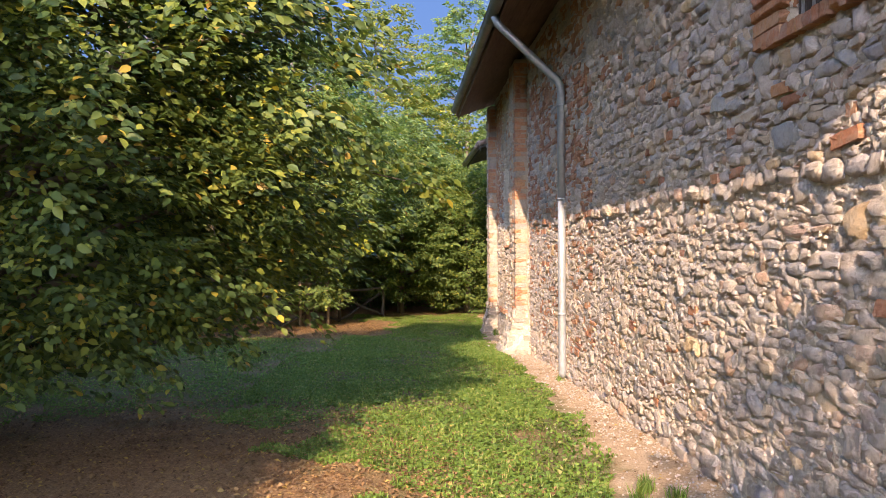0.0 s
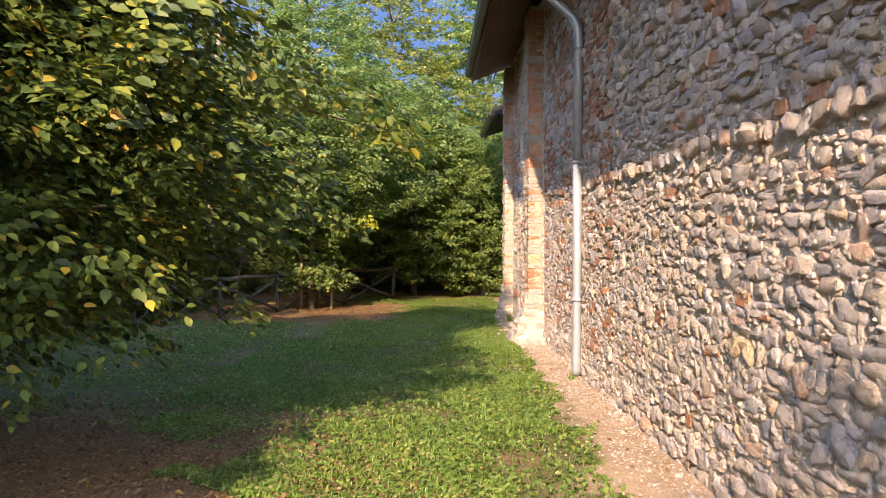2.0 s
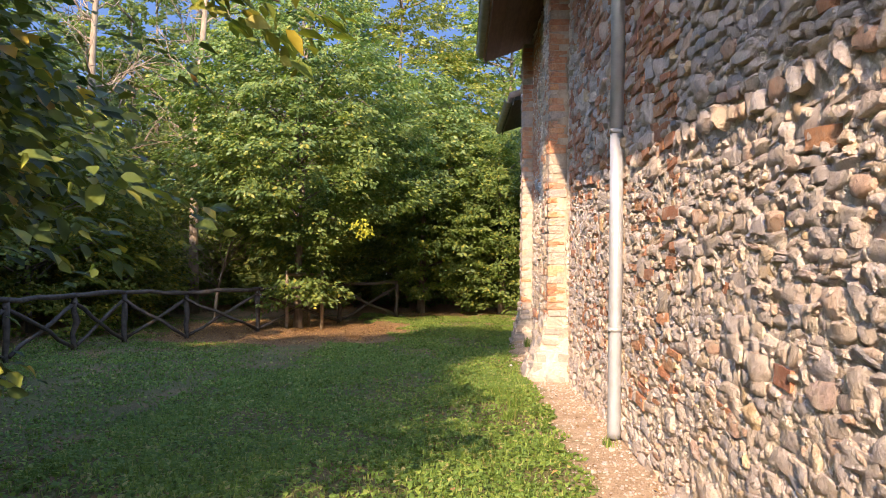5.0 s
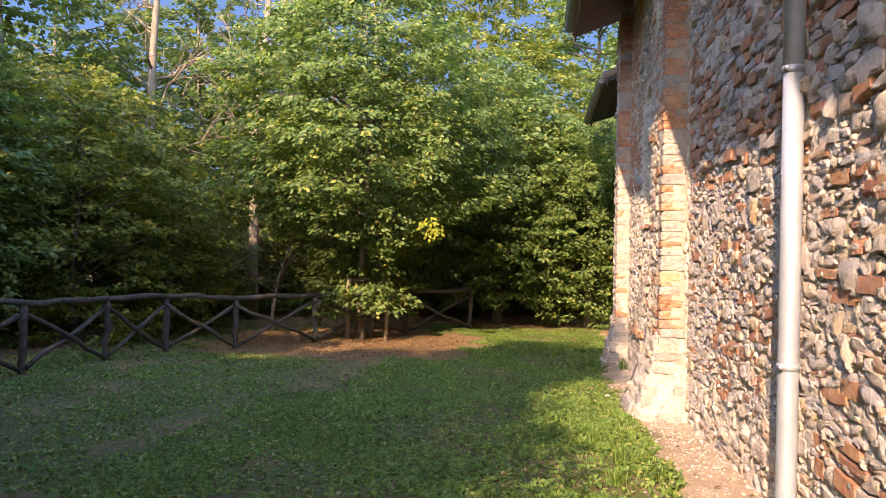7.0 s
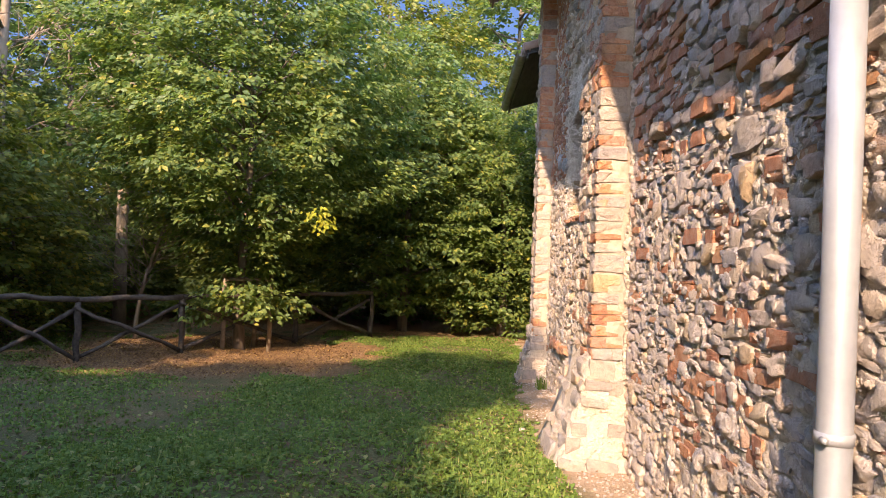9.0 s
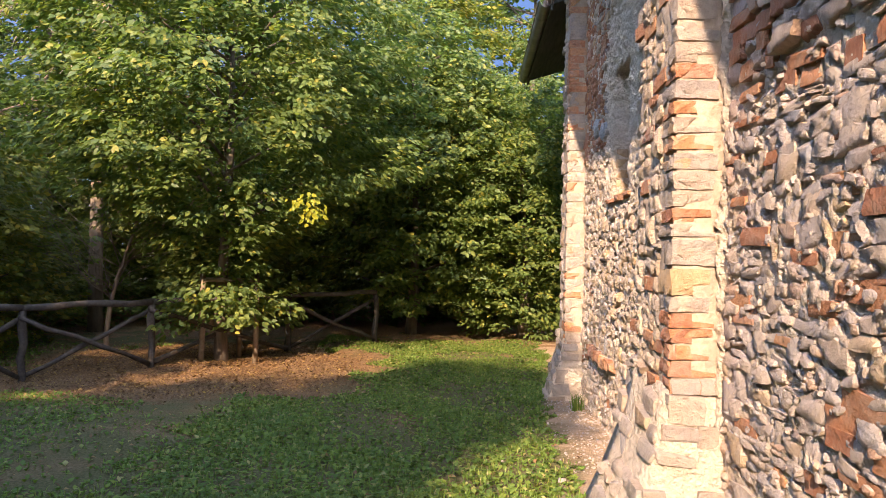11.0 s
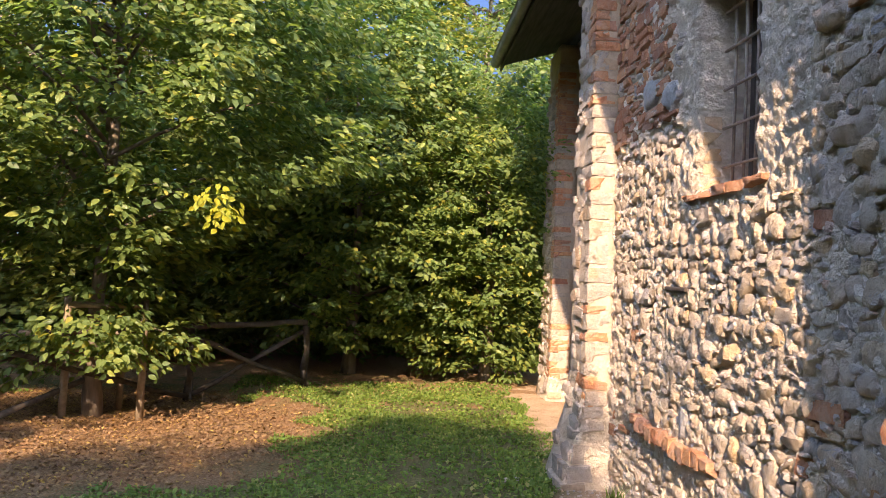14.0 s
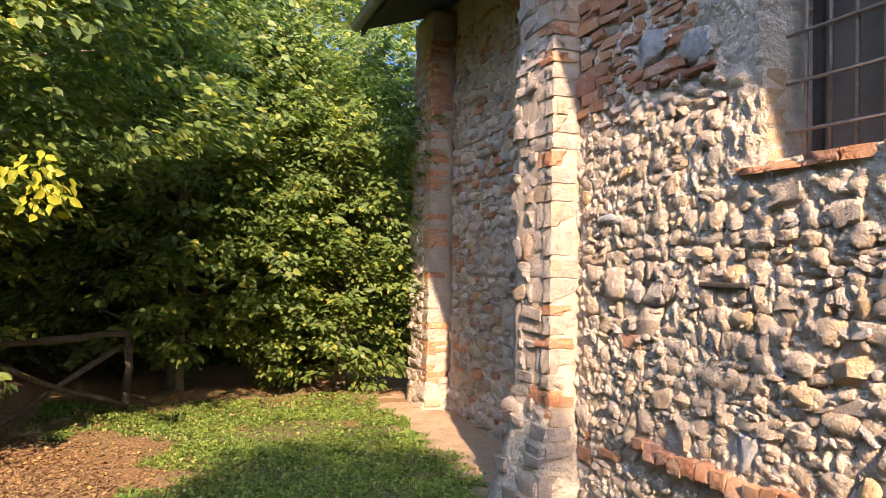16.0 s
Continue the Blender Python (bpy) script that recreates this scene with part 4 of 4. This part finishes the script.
def plants():
    # the large tree beside the path
    big = tree("broadleaf_tree", -3.4, 5.9, [(0.75, 1.1), (1.15, 2.2), (1.7, 2.85), (2.6, 2.95), (4.0, 2.75), (5.2, 2.2), (6.1, 1.3), (6.6, 0.4)], 3600, 44, 0.076, LEAF_A,
         "tall broadleaf tree with low drooping green branches", 3, 0.17, droop=0.35, spray=(0.45, 0.95), lumpy=0.2, limbs=46, shell=0.5, fold=2, squash=0.58)
    r = np.random.default_rng(21)
    k = np.linspace(0, 1, 22)
    P = np.stack([2.1 + 1.7 * k, -0.1 + 0.2 * k, 2.35 + 0.15 * np.sin(3 * k) - 0.28 * k], 1) + r.normal(0, 0.06, (22, 3))
    V, F = spray_leaves(P, np.stack([r.uniform(0.3, 1, 22), r.normal(0, 0.7, 22), r.normal(0, 0.2, 22)], 1), np.full(22, 0.32), 16, 0.08, 0.1, 0.25, 31, 2)
    part("low_branch", fast_mesh("low_branch", V, F, LEAF_Y), big, "long low branch with turning yellow-green leaves")["kind"] = "stuff"
    part("limb", mesh_of("limb", *tube([(0.1, 0, 1.9), (1.2, 0.05, 2.3), (2.4, -0.05, 2.4), (3.2, 0.05, 2.25), (3.85, 0.12, 2.1)], [0.03, 0.02, 0.012, 0.008, 0.003], 6), BARK), big)
    # extra crown above the view, placed so its shadow falls on the far lawn
    P, D = crown_points(700, (1.75, 0.1, 0), [(5.2, 0.5), (5.8, 1.15), (6.7, 1.1), (7.4, 0.4)], 33, 0.3, 0.3)
    V, F = spray_leaves(P, D, r.uniform(0.4, 0.8, len(P)), 30, 0.09, 0.3, 0.25, 34, True)
    part("upper_crown", fast_mesh("upper_crown", V, F, LEAF_A), big)["kind"] = "stuff"
    part("limb", mesh_of("limb", *tube([(0.0, 0, 3.2), (0.5, 0.03, 4.4), (1.2, 0.05, 5.5), (1.75, 0.1, 6.9)], [0.06, 0.045, 0.03, 0.008], 7), BARK), big)
    # hidden trees, added to darken the large tree's low side, lawn and fence
    tree("broadleaf_tree", -5.0, 1.5, [(2.2, 1.1), (3.4, 1.9), (5.5, 1.8), (7.5, 0.6)], 950, 34, 0.11, LEAF_A, "hidden tall broadleaf tree in leaf litter, added for shade", 8, 0.15, fold=False, limbs=16)
    tree("broadleaf_tree", -6.4, 9.8, [(0.8, 1.3), (2.4, 1.9), (4.0, 2.1), (5.8, 2.0), (8.0, 0.6)], 1050, 36, 0.13, LEAF_A, "hidden tall broadleaf tree in leaf litter, added for shade", 5, 0.16, fold=False, limbs=20)
    # unseen trees, added to shade the large tree's leaves and the wall's foot
    tree("broadleaf_tree", -5.4, -3.2, [(3.6, 1.2), (4.6, 2.2), (5.8, 2.2), (6.7, 1.8), (7.5, 0.5)], 1900, 34, 0.12, LEAF_A, "unseen broadleaf tree behind the start of the path, added for shade", 7, 0.15, fold=False, limbs=16)
    tree("broadleaf_tree", 0.35, -4.6, [(4.0, 0.3), (4.6, 0.9), (5.3, 0.95), (6.0, 0.4)], 150, 30, 0.10, LEAF_A, "unseen broadleaf tree behind the start of the path, added for shade", 6, 0.12, fold=False, limbs=14)
    # the young hornbeam on the mulch
    horn = tree("hornbeam", -1.98, 18.85, [(0.5, 0.3), (0.74, 0.65), (0.95, 0.55), (1.08, 0.25), (1.45, 0.5), (1.9, 1.15), (2.6, 2.05), (3.3, 2.45), (4.4, 2.15), (5.6, 1.5), (7.0, 0.25)], 1600, 46, 0.088, LEAF_B,
         "young leafy hornbeam standing in bare mulch", 11, 0.085, droop=0.15, lumpy=0.32, limbs=40, fold=2)
    r = np.random.default_rng(2)
    P = r.normal(0, 0.08, (7, 3)) + np.array([1.38, -1.35, 2.05])
    V, F = spray_leaves(P, np.stack([r.normal(0.6, 0.3, 7), r.normal(-0.6, 0.3, 7), r.normal(-0.6, 0.3, 7)], 1), np.full(7, 0.18), 14, 0.075, 0.2, 0.4, 4, 2)
    part("yellow_spray", fast_mesh("yellow_spray", V, F, LEAF_GOLD), horn, "bright yellow clump of turning leaves")["kind"] = "stuff"
    tree("hornbeam", 0.3, 22.3, [(0.5, 0.75), (1.3, 1.75), (2.4, 2.1), (3.6, 1.7), (4.8, 1.0), (5.7, 0.2)], 1300, 40, 0.095, LEAF_B, "hornbeam with yellowing leaves at the wood's edge", 12, 0.09, droop=0.15, fold=2)
    tree("hornbeam", 2.2, 21.9, [(0.15, 0.5), (0.8, 1.0), (1.6, 1.2), (3.0, 1.1), (4.4, 0.3)], 900, 40, 0.085, LEAF_B, "leafy hornbeam beside the old building", 13, 0.08, droop=0.15, fold=2)
    tree("tall_tree", -0.4, 25.5, [(1.0, 1.6), (3.0, 2.5), (6.0, 2.5), (10.0, 0.6)], 1300, 40, 0.10, LEAF_Y, "tall tree of the wood with yellow-green leaves", 14, 0.14, fold=False)
    tree("tall_tree", 3.0, 29.0, [(2.0, 1.5), (5.0, 2.3), (8.0, 2.2), (11.2, 0.6)], 900, 40, 0.13, LEAF_B, "tall loose-crowned tree behind the building", 15, 0.16, fold=False, lumpy=0.6)
    tree("shrub", -6.6, 17.6, [(0.1, 1.1), (1.2, 1.8), (2.6, 1.9), (3.8, 1.3), (4.6, 0.3)], 900, 40, 0.09, LEAF_Y, "dense green shrub behind the rustic fence", 16, 0.07, fold=False, category="shrub", group="shrubs behind the fence")
    tree("shrub", -8.3, 15.0, [(0.1, 1.3), (1.6, 2.2), (3.2, 2.1), (4.6, 1.3), (5.6, 0.3)], 1000, 40, 0.10, LEAF_B, "dense green shrub behind the rustic fence", 17, 0.08, fold=False, category="shrub", group="shrubs behind the fence")
    tree("shrub", -5.9, 19.6, [(0.1, 0.7), (0.9, 1.1), (1.8, 1.0), (2.5, 0.3)], 380, 36, 0.085, LEAF_Y, "yellowish shrub at the foot of a bare tree", 18, 0.06, fold=False, category="shrub", group="shrubs behind the fence")
    bare_tree("bare_tree", -4.85, 21.6, 11.5, 4, 0.4, "tall pale tree with bare branches among the woods", 0.105)
    bare_tree("bare_tree", -7.5, 21.9, 11.0, 9, 0.5, "tall pale tree with bare branches among the woods", 0.12)
    bare_tree("bare_sapling", -3.75, 19.7, 2.5, 17, 0.3, "small dead sapling with pale bare twigs", 0.035)
    bare_tree("bare_tree", -3.1, 25.6, 11.0, 13, -0.3, "tall pale tree with bare branches among the woods", 0.10)
    # the tall western ones are out of view, there to block skylight
    for i, (x, y, h, w) in enumerate(((-10.2, 20.5, 9.5, 2.8), (-8.0, 25.5, 9.5, 2.7), (-11.0, 15.8, 11.5, 2.6), (-3.6, 25.8, 5.6, 2.3), (-12.5, 12.0, 12.5, 3.0), (-10.5, 7.5, 12.0, 2.8), (-9.8, 2.4, 12.0, 2.8), (1.8, 26.6, 5.0, 2.4), (-5.4, 30.0, 12.0, 2.4), (-12.5, 26.0, 11.0, 3.4), (6.5, 26.5, 6.0, 2.5), (-14.0, 17.5, 10.0, 3.0), (-9.5, 31.0, 13.0, 2.6))):
        tree("forest_tree", x, y, [(0.1, w * 0.8), (h * 0.3, w), (h * 0.65, w * 0.85), (h, 0.4)], 620, 38, 0.15, LEAF_D, "dark leafy tree of the surrounding wood", 30 + i, 0.14, fold=False, limbs=12, group="trees of the wood")
    thicket("undergrowth", [(-12.5, 3.0), (-10.0, 14.0), (-8.6, 19.5), (-5.6, 23.4), (-2.0, 24.0), (1.2, 24.8), (6.5, 25.0)], 6500, 26, 0.13, 1.2, 5.2, LEAF_D, 51, "dense dark green undergrowth of the wood", "undergrowth")
    thicket("far_wood", [(-24.0, -6.0), (-19.0, 16.0), (-16.0, 30.0), (-2.0, 36.0), (14.0, 36.0), (22.0, 24.0)], 4600, 24, 0.36, 2.5, 9.0, LEAF_D, 52, "far dark green woodland closing the view", "woodland")
    thicket("far_wood", [(-24.0, -6.0), (-8.0, -16.0), (10.0, -18.0), (24.0, -8.0)], 1500, 20, 0.42, 2.5, 6.0, LEAF_D, 53, "far dark green woodland closing the view", "woodland")


# ---- fence and stakes ----
def log(points, r, seed, sides=9):
    q = np.random.default_rng(seed)
    a, b = Vector(points[0]), Vector(points[-1])
    pts = [a.lerp(b, k) + Vector(q.normal(0, 0.012, 3)) * (0 < k < 1) for k in np.linspace(0, 1, 6)]
    return mesh_of("log", *tube(pts, [r * q.uniform(0.85, 1.12) for _ in pts], sides, 0.25), OLD_WOOD)


def fence():
    posts = [(-5.6, 10.6), (-4.92, 12.1), (-4.66, 13.5), (-4.48, 14.9), (-4.28, 16.15), (-3.55, 16.95), (-2.6, 18.05), (-1.3, 19.7), (-0.2, 21.0)]
    fe = thing("rustic_fence", "rustic fence of rough brown logs with crossed braces", "fence")
    g = [float(ground_z(x, y)) for x, y in posts]
    H = 0.77
    for i, (x, y) in enumerate(posts):
        part("post", log([(x, y, g[i] - 0.1), (x, y, g[i] + H)], 0.043, i), fe)
        if i == 0:
            continue
        px, py = posts[i - 1]
        part("rail", log([(px, py, g[i - 1] + H + 0.03), (x, y, g[i] + H + 0.03)], 0.037, i + 20), fe)
        part("brace", log([(px, py + 0.06, g[i - 1] + 0.06), (x, y + 0.06, g[i] + H - 0.06)], 0.028, i + 40), fe)
        part("brace", log([(px, py - 0.06, g[i - 1] + H - 0.06), (x, y - 0.06, g[i] + 0.06)], 0.028, i + 60), fe)


def stakes():
    z = float(ground_z(-1.9, 18.8)) - 0.05
    st = thing("tree_stakes", "wooden stakes with tie bars round a young tree", "tree stake")
    spots = [(-2.18, 18.62, 1.25), (-1.52, 18.76, 1.22), (-1.86, 19.2, 1.25)]
    for i, (x, y, h) in enumerate(spots):
        part("stake", mesh_of("stake", *tube([(x, y, z), (x + 0.01, y, z + h * 0.5), (x, y + 0.01, z + h)], [0.036, 0.035, 0.034], 9, 0.15), STAKE_WOOD), st)
        nx, ny, nh = spots[(i + 1) % 3]
        part("tie_bar", mesh_of("tie_bar", *tube([(x, y, z + 1.12), (nx, ny, z + 1.13)], [0.026, 0.026], 7, 0.1), STAKE_WOOD), st)


# ---- grass, litter and gravel ----
def lawn():
    r = np.random.default_rng(8)

    def scatter(n, x0, x1, y0, y1):
        return r.uniform(x0, x1, n), r.uniform(y0, y1, n)

    def wob(x, y, s):
        return np.array([noise.noise(Vector((a * s, b * s, 2.0))) for a, b in zip(x, y)])

    xs, ys, near = [], [], []
    for n, b in ((150000, (-1.6, 1.85, 3.0, 13.0)), (80000, (-1.0, 2.6, 13.0, 21.5)), (75000, (-6.0, -1.0, 5.0, 20.0))):
        x, y = scatter(n, *b)
        xs.append(x), ys.append(y)
    x, y = np.concatenate(xs), np.concatenate(ys)
    w1, w2 = wob(x, y, 1.1), wob(x, y, 3.5)
    keep = (x - 0.022 * y + w1 * 0.25 + w2 * 0.22) < 1.37 + 0.2 * smooth01((y - 5) / 3) + 0.35 * smooth01((y - 15.5) / 3)
    keep &= np.hypot((x + 2.1) / 2.3, (y - 18.2) / 2.3) + w1 * 0.4 + w2 * 0.2 > 1.0
    keep &= np.hypot((x + 2.6) / 2.7, (y - 3.6) / 4.0) + w1 * 0.3 + w2 * 0.25 > 1.0
    keep &= r.random(len(x)) < np.clip(np.where(x > 0.4, 0.8, 0.62) + 1.7 * w1 + 0.9 * w2, 0.2, 1)
    x, y = x[keep], y[keep]
    N = len(x)
    z = ground_z(x, y)
    P = np.stack([x, y, z], 1)
    a = r.uniform(0, 2 * math.pi, N)
    blade = r.random(N) < 0.3
    h = np.where(blade, r.uniform(0.025, 0.06, N), r.uniform(0.012, 0.042, N)) * (0.8 + 0.5 * np.clip(wob(x, y, 0.8) + 0.3, 0, 1))
    wd = np.where(blade, 0.0035, r.uniform(0.010, 0.02, N))
    d = np.stack([np.cos(a), np.sin(a), np.zeros(N)], 1)
    s = np.stack([-np.sin(a), np.cos(a), np.zeros(N)], 1)
    up = np.array([0, 0, 1.0])
    lean = np.where(blade, r.uniform(0.1, 0.8, N), r.uniform(0.3, 1.0, N))[:, None]
    mid = P + up * (h * 0.6)[:, None] + d * lean * (h * 0.3)[:, None]
    tip = P + up * np.where(blade, h, h * 0.75)[:, None] + d * lean * np.where(blade, h, h + 0.02)[:, None]
    V = np.stack([P, mid - s * wd[:, None], tip, mid + s * wd[:, None]], 1).reshape(-1, 3)
    b = np.arange(N)[:, None] * 4
    F = np.concatenate([b + [0, 3, 1], b + [1, 3, 2]], 1).reshape(-1, 3)
    tagged(part("grass", fast_mesh("grass", V, F, GRASS)), "short green grass and clover of the lawn", "grass", kind="stuff")


def litter():
    r = np.random.default_rng(9)
    sets = []
    for n, cx, cy, rx, ry in ((22000, -2.0, 4.6, 2.9, 3.6), (17000, -2.1, 18.2, 2.4, 2.4), (3000, -3.5, 22.0, 7.0, 2.2), (1500, -2.0, 11.0, 3.5, 6.0), (160, 1.8, 9.0, 0.35, 7.0), (2500, -7.0, 14.0, 1.6, 8.0)):
        a, q = r.uniform(0, 2 * math.pi, n), np.sqrt(r.random(n)) * r.uniform(0.75, 1.12, n)
        sets.append(np.stack([cx + rx * q * np.cos(a), cy + ry * q * np.sin(a)], 1))
    p = np.concatenate(sets)
    p = p[p[:, 0] - 0.022 * p[:, 1] < 1.95]
    N = len(p)
    P = np.stack([p[:, 0], p[:, 1], ground_z(p[:, 0], p[:, 1]) + r.uniform(0.004, 0.018, N)], 1)
    a = r.uniform(0, 2 * math.pi, N)
    d = np.stack([np.cos(a), np.sin(a), r.normal(0, 0.25, N)], 1)
    s = np.stack([-np.sin(a), np.cos(a), r.normal(0, 0.25, N)], 1)
    l = r.uniform(0.010, 0.028, N)[:, None]
    V = np.stack([P - d * l, P - s * l * 0.55 + [0, 0, 0.008], P + d * l, P + s * l * 0.55 + [0, 0, 0.008]], 1).reshape(-1, 3)
    b = np.arange(N)[:, None] * 4
    F = np.concatenate([b + [0, 1, 3], b + [1, 2, 3]], 1).reshape(-1, 3)
    tagged(part("leaf_litter", fast_mesh("leaf_litter", V, F, LITTER)), "dry brown fallen leaves lying on the ground", "fallen leaves", kind="stuff")


def gravel():
    r = np.random.default_rng(10)
    V, F, o = [], [], 0
    shapes = [lump(200 + i, 0.3, 1, 0.3, 1) for i in range(5)]
    for i in range(3000):
        y = r.uniform(3, 17)
        x = 2.015 + 0.022 * y - abs(r.normal(0, 0.26)) - 0.02
        v, f = shapes[i % 5]
        q = r.uniform(0.003, 0.011) if r.random() < 0.99 else r.uniform(0.015, 0.028)
        V.append(v * [q, q * r.uniform(0.7, 1.3), q * 0.7] + [x, y, float(ground_z(x, y)) + q * 0.3])
        F.append(f + o)
        o += len(v)
    tagged(part("gravel", mesh_of("gravel", np.concatenate(V), np.concatenate(F).tolist(), COBBLE)), "loose gravel and stone chips along the wall", "gravel", kind="stuff")


# ---- battered feet of the pilaster and buttresses ----
def foot(parent, y0, y1, x_in, x_top, x_bot, z_bot, z_top, front, seed):
    """A sloping plinth round the foot of a pier, with stones set in it."""
    n = 9
    vs, fs = [], []
    for j in range(n + 1):
        k = j / n
        z = z_bot + (z_top - z_bot) * k
        e = (1 - k) ** 1.3
        x = x_top + (x_bot - x_top) * e
        ya, yb = y0 - front * e, y1 + front * 0.5 * e
        ring = [(x_in, ya)] + [(x_in + (x - x_in) * i / 5, ya) for i in range(1, 6)] + [(x, ya + (yb - ya) * i / 6) for i in range(1, 7)] + [(x_in + (x - x_in) * 0.5, yb), (x_in, yb)]
        for a, b in ring:
            w = 0.02 * noise.noise(Vector((a * 5, b * 5, z * 5 + seed)))
            vs.append((a + w, b + w, z))
    m = len(vs) // (n + 1)
    for j in range(n):
        for i in range(m - 1):
            fs.append((j * m + i, (j + 1) * m + i, (j + 1) * m + i + 1, j * m + i + 1))
    fs.append(tuple(n * m + i for i in range(m - 1, -1, -1)))
    part("plinth", mesh_of("plinth", vs, fs, MORTAR), parent)
    r = np.random.default_rng(seed)
    S, T = [], []
    z = z_bot + 0.06
    while z < z_top - 0.02:
        h = r.uniform(0.07, 0.14)
        k = (z - z_bot + h / 2) / (z_top - z_bot)
        e = max(0, 1 - k) ** 1.3
        x = x_top + (x_bot - x_top) * e
        ya = y0 - front * e
        q = ya
        while q < y1:
            l = r.uniform(0.12, 0.24)
            if r.random() < 0.5:
                S.append((x + 0.016, q + l / 2, z + h / 2, 0.045, l / 2 * 1.02, h / 2 * 0.98, r.normal(0, 0.08), "flat" if r.random() < 0.5 else "block"))
            q += l
        q = x
        while q < x_in - 0.08:
            l = r.uniform(0.1, 0.22)
            if r.random() < 0.55:
                T.append((min(q + l / 2, x_in - 0.04), ya + 0.014, z + h / 2, 0.04, l / 2 * 0.98, h / 2 * 0.95, r.normal(0, 0.05), "block"))
            q += l
        z += h
    singles("quoin", S, QUOIN, parent)
    singles("quoin", T, QUOIN, parent, "y")


def tuft(x, y, n, h, seed):
    r = np.random.default_rng(seed)
    a = r.uniform(0, 2 * math.pi, n)
    P = np.stack([r.normal(0, 0.03, n), r.normal(0, 0.03, n), np.zeros(n)], 1)
    d = np.stack([np.cos(a), np.sin(a), np.zeros(n)], 1) * r.uniform(0.2, 0.9, n)[:, None]
    sd = np.stack([-np.sin(a), np.cos(a), np.zeros(n)], 1) * 0.004
    l = r.uniform(0.5, 1.0, n)[:, None] * h
    up = np.array([0, 0, 1.0])
    m = P + up * l * 0.6 + d * l * 0.25
    V = np.stack([P - sd, P + sd, m - sd, m + sd, P + up * l + d * l * 0.8], 1).reshape(-1, 3)
    b = np.arange(n)[:, None] * 5
    F = np.concatenate([b + [0, 1, 3], b + [0, 3, 2], b + [2, 3, 4]], 1).reshape(-1, 3)
    ob = part("grass_tuft", fast_mesh("grass_tuft", V, F, GRASS), at=Matrix.Translation((x, y, float(ground_z(x, y)) - 0.005)))
    tagged(ob, "tuft of long green grass at the wall's foot", "grass tuft", "grass tufts")


def tufts():
    for i, (x, y, n, h) in enumerate(((2.2, 15.85, 46, 0.2), (1.62, 4.75, 70, 0.14), (1.5, 4.5, 60, 0.15), (1.78, 4.6, 50, 0.1), (1.55, 10.7, 60, 0.16), (1.45, 10.2, 50, 0.13), (2.08, 9.25, 30, 0.1), (1.4, 11.2, 50, 0.15), (2.3, 19.6, 50, 0.14), (1.6, 6.1, 26, 0.07))):
        tuft(x, y, n, h, 70 + i)


plants()
fence()
tufts()
stakes()
lawn()
litter()
gravel()
masonry()
foot(pilaster, 12.34, 13.1, 0.0, -0.235, -0.5, -0.2, 0.62, 0.16, 21)
foot(corner, 16.5, 17.0, 0.0, -0.21, -0.44, -0.5, 0.38, 0.10, 22)
foot(far_pier, 20.25, 20.9, 0.56, 0.30, 0.16, -0.8, 0.05, 0.06, 23)
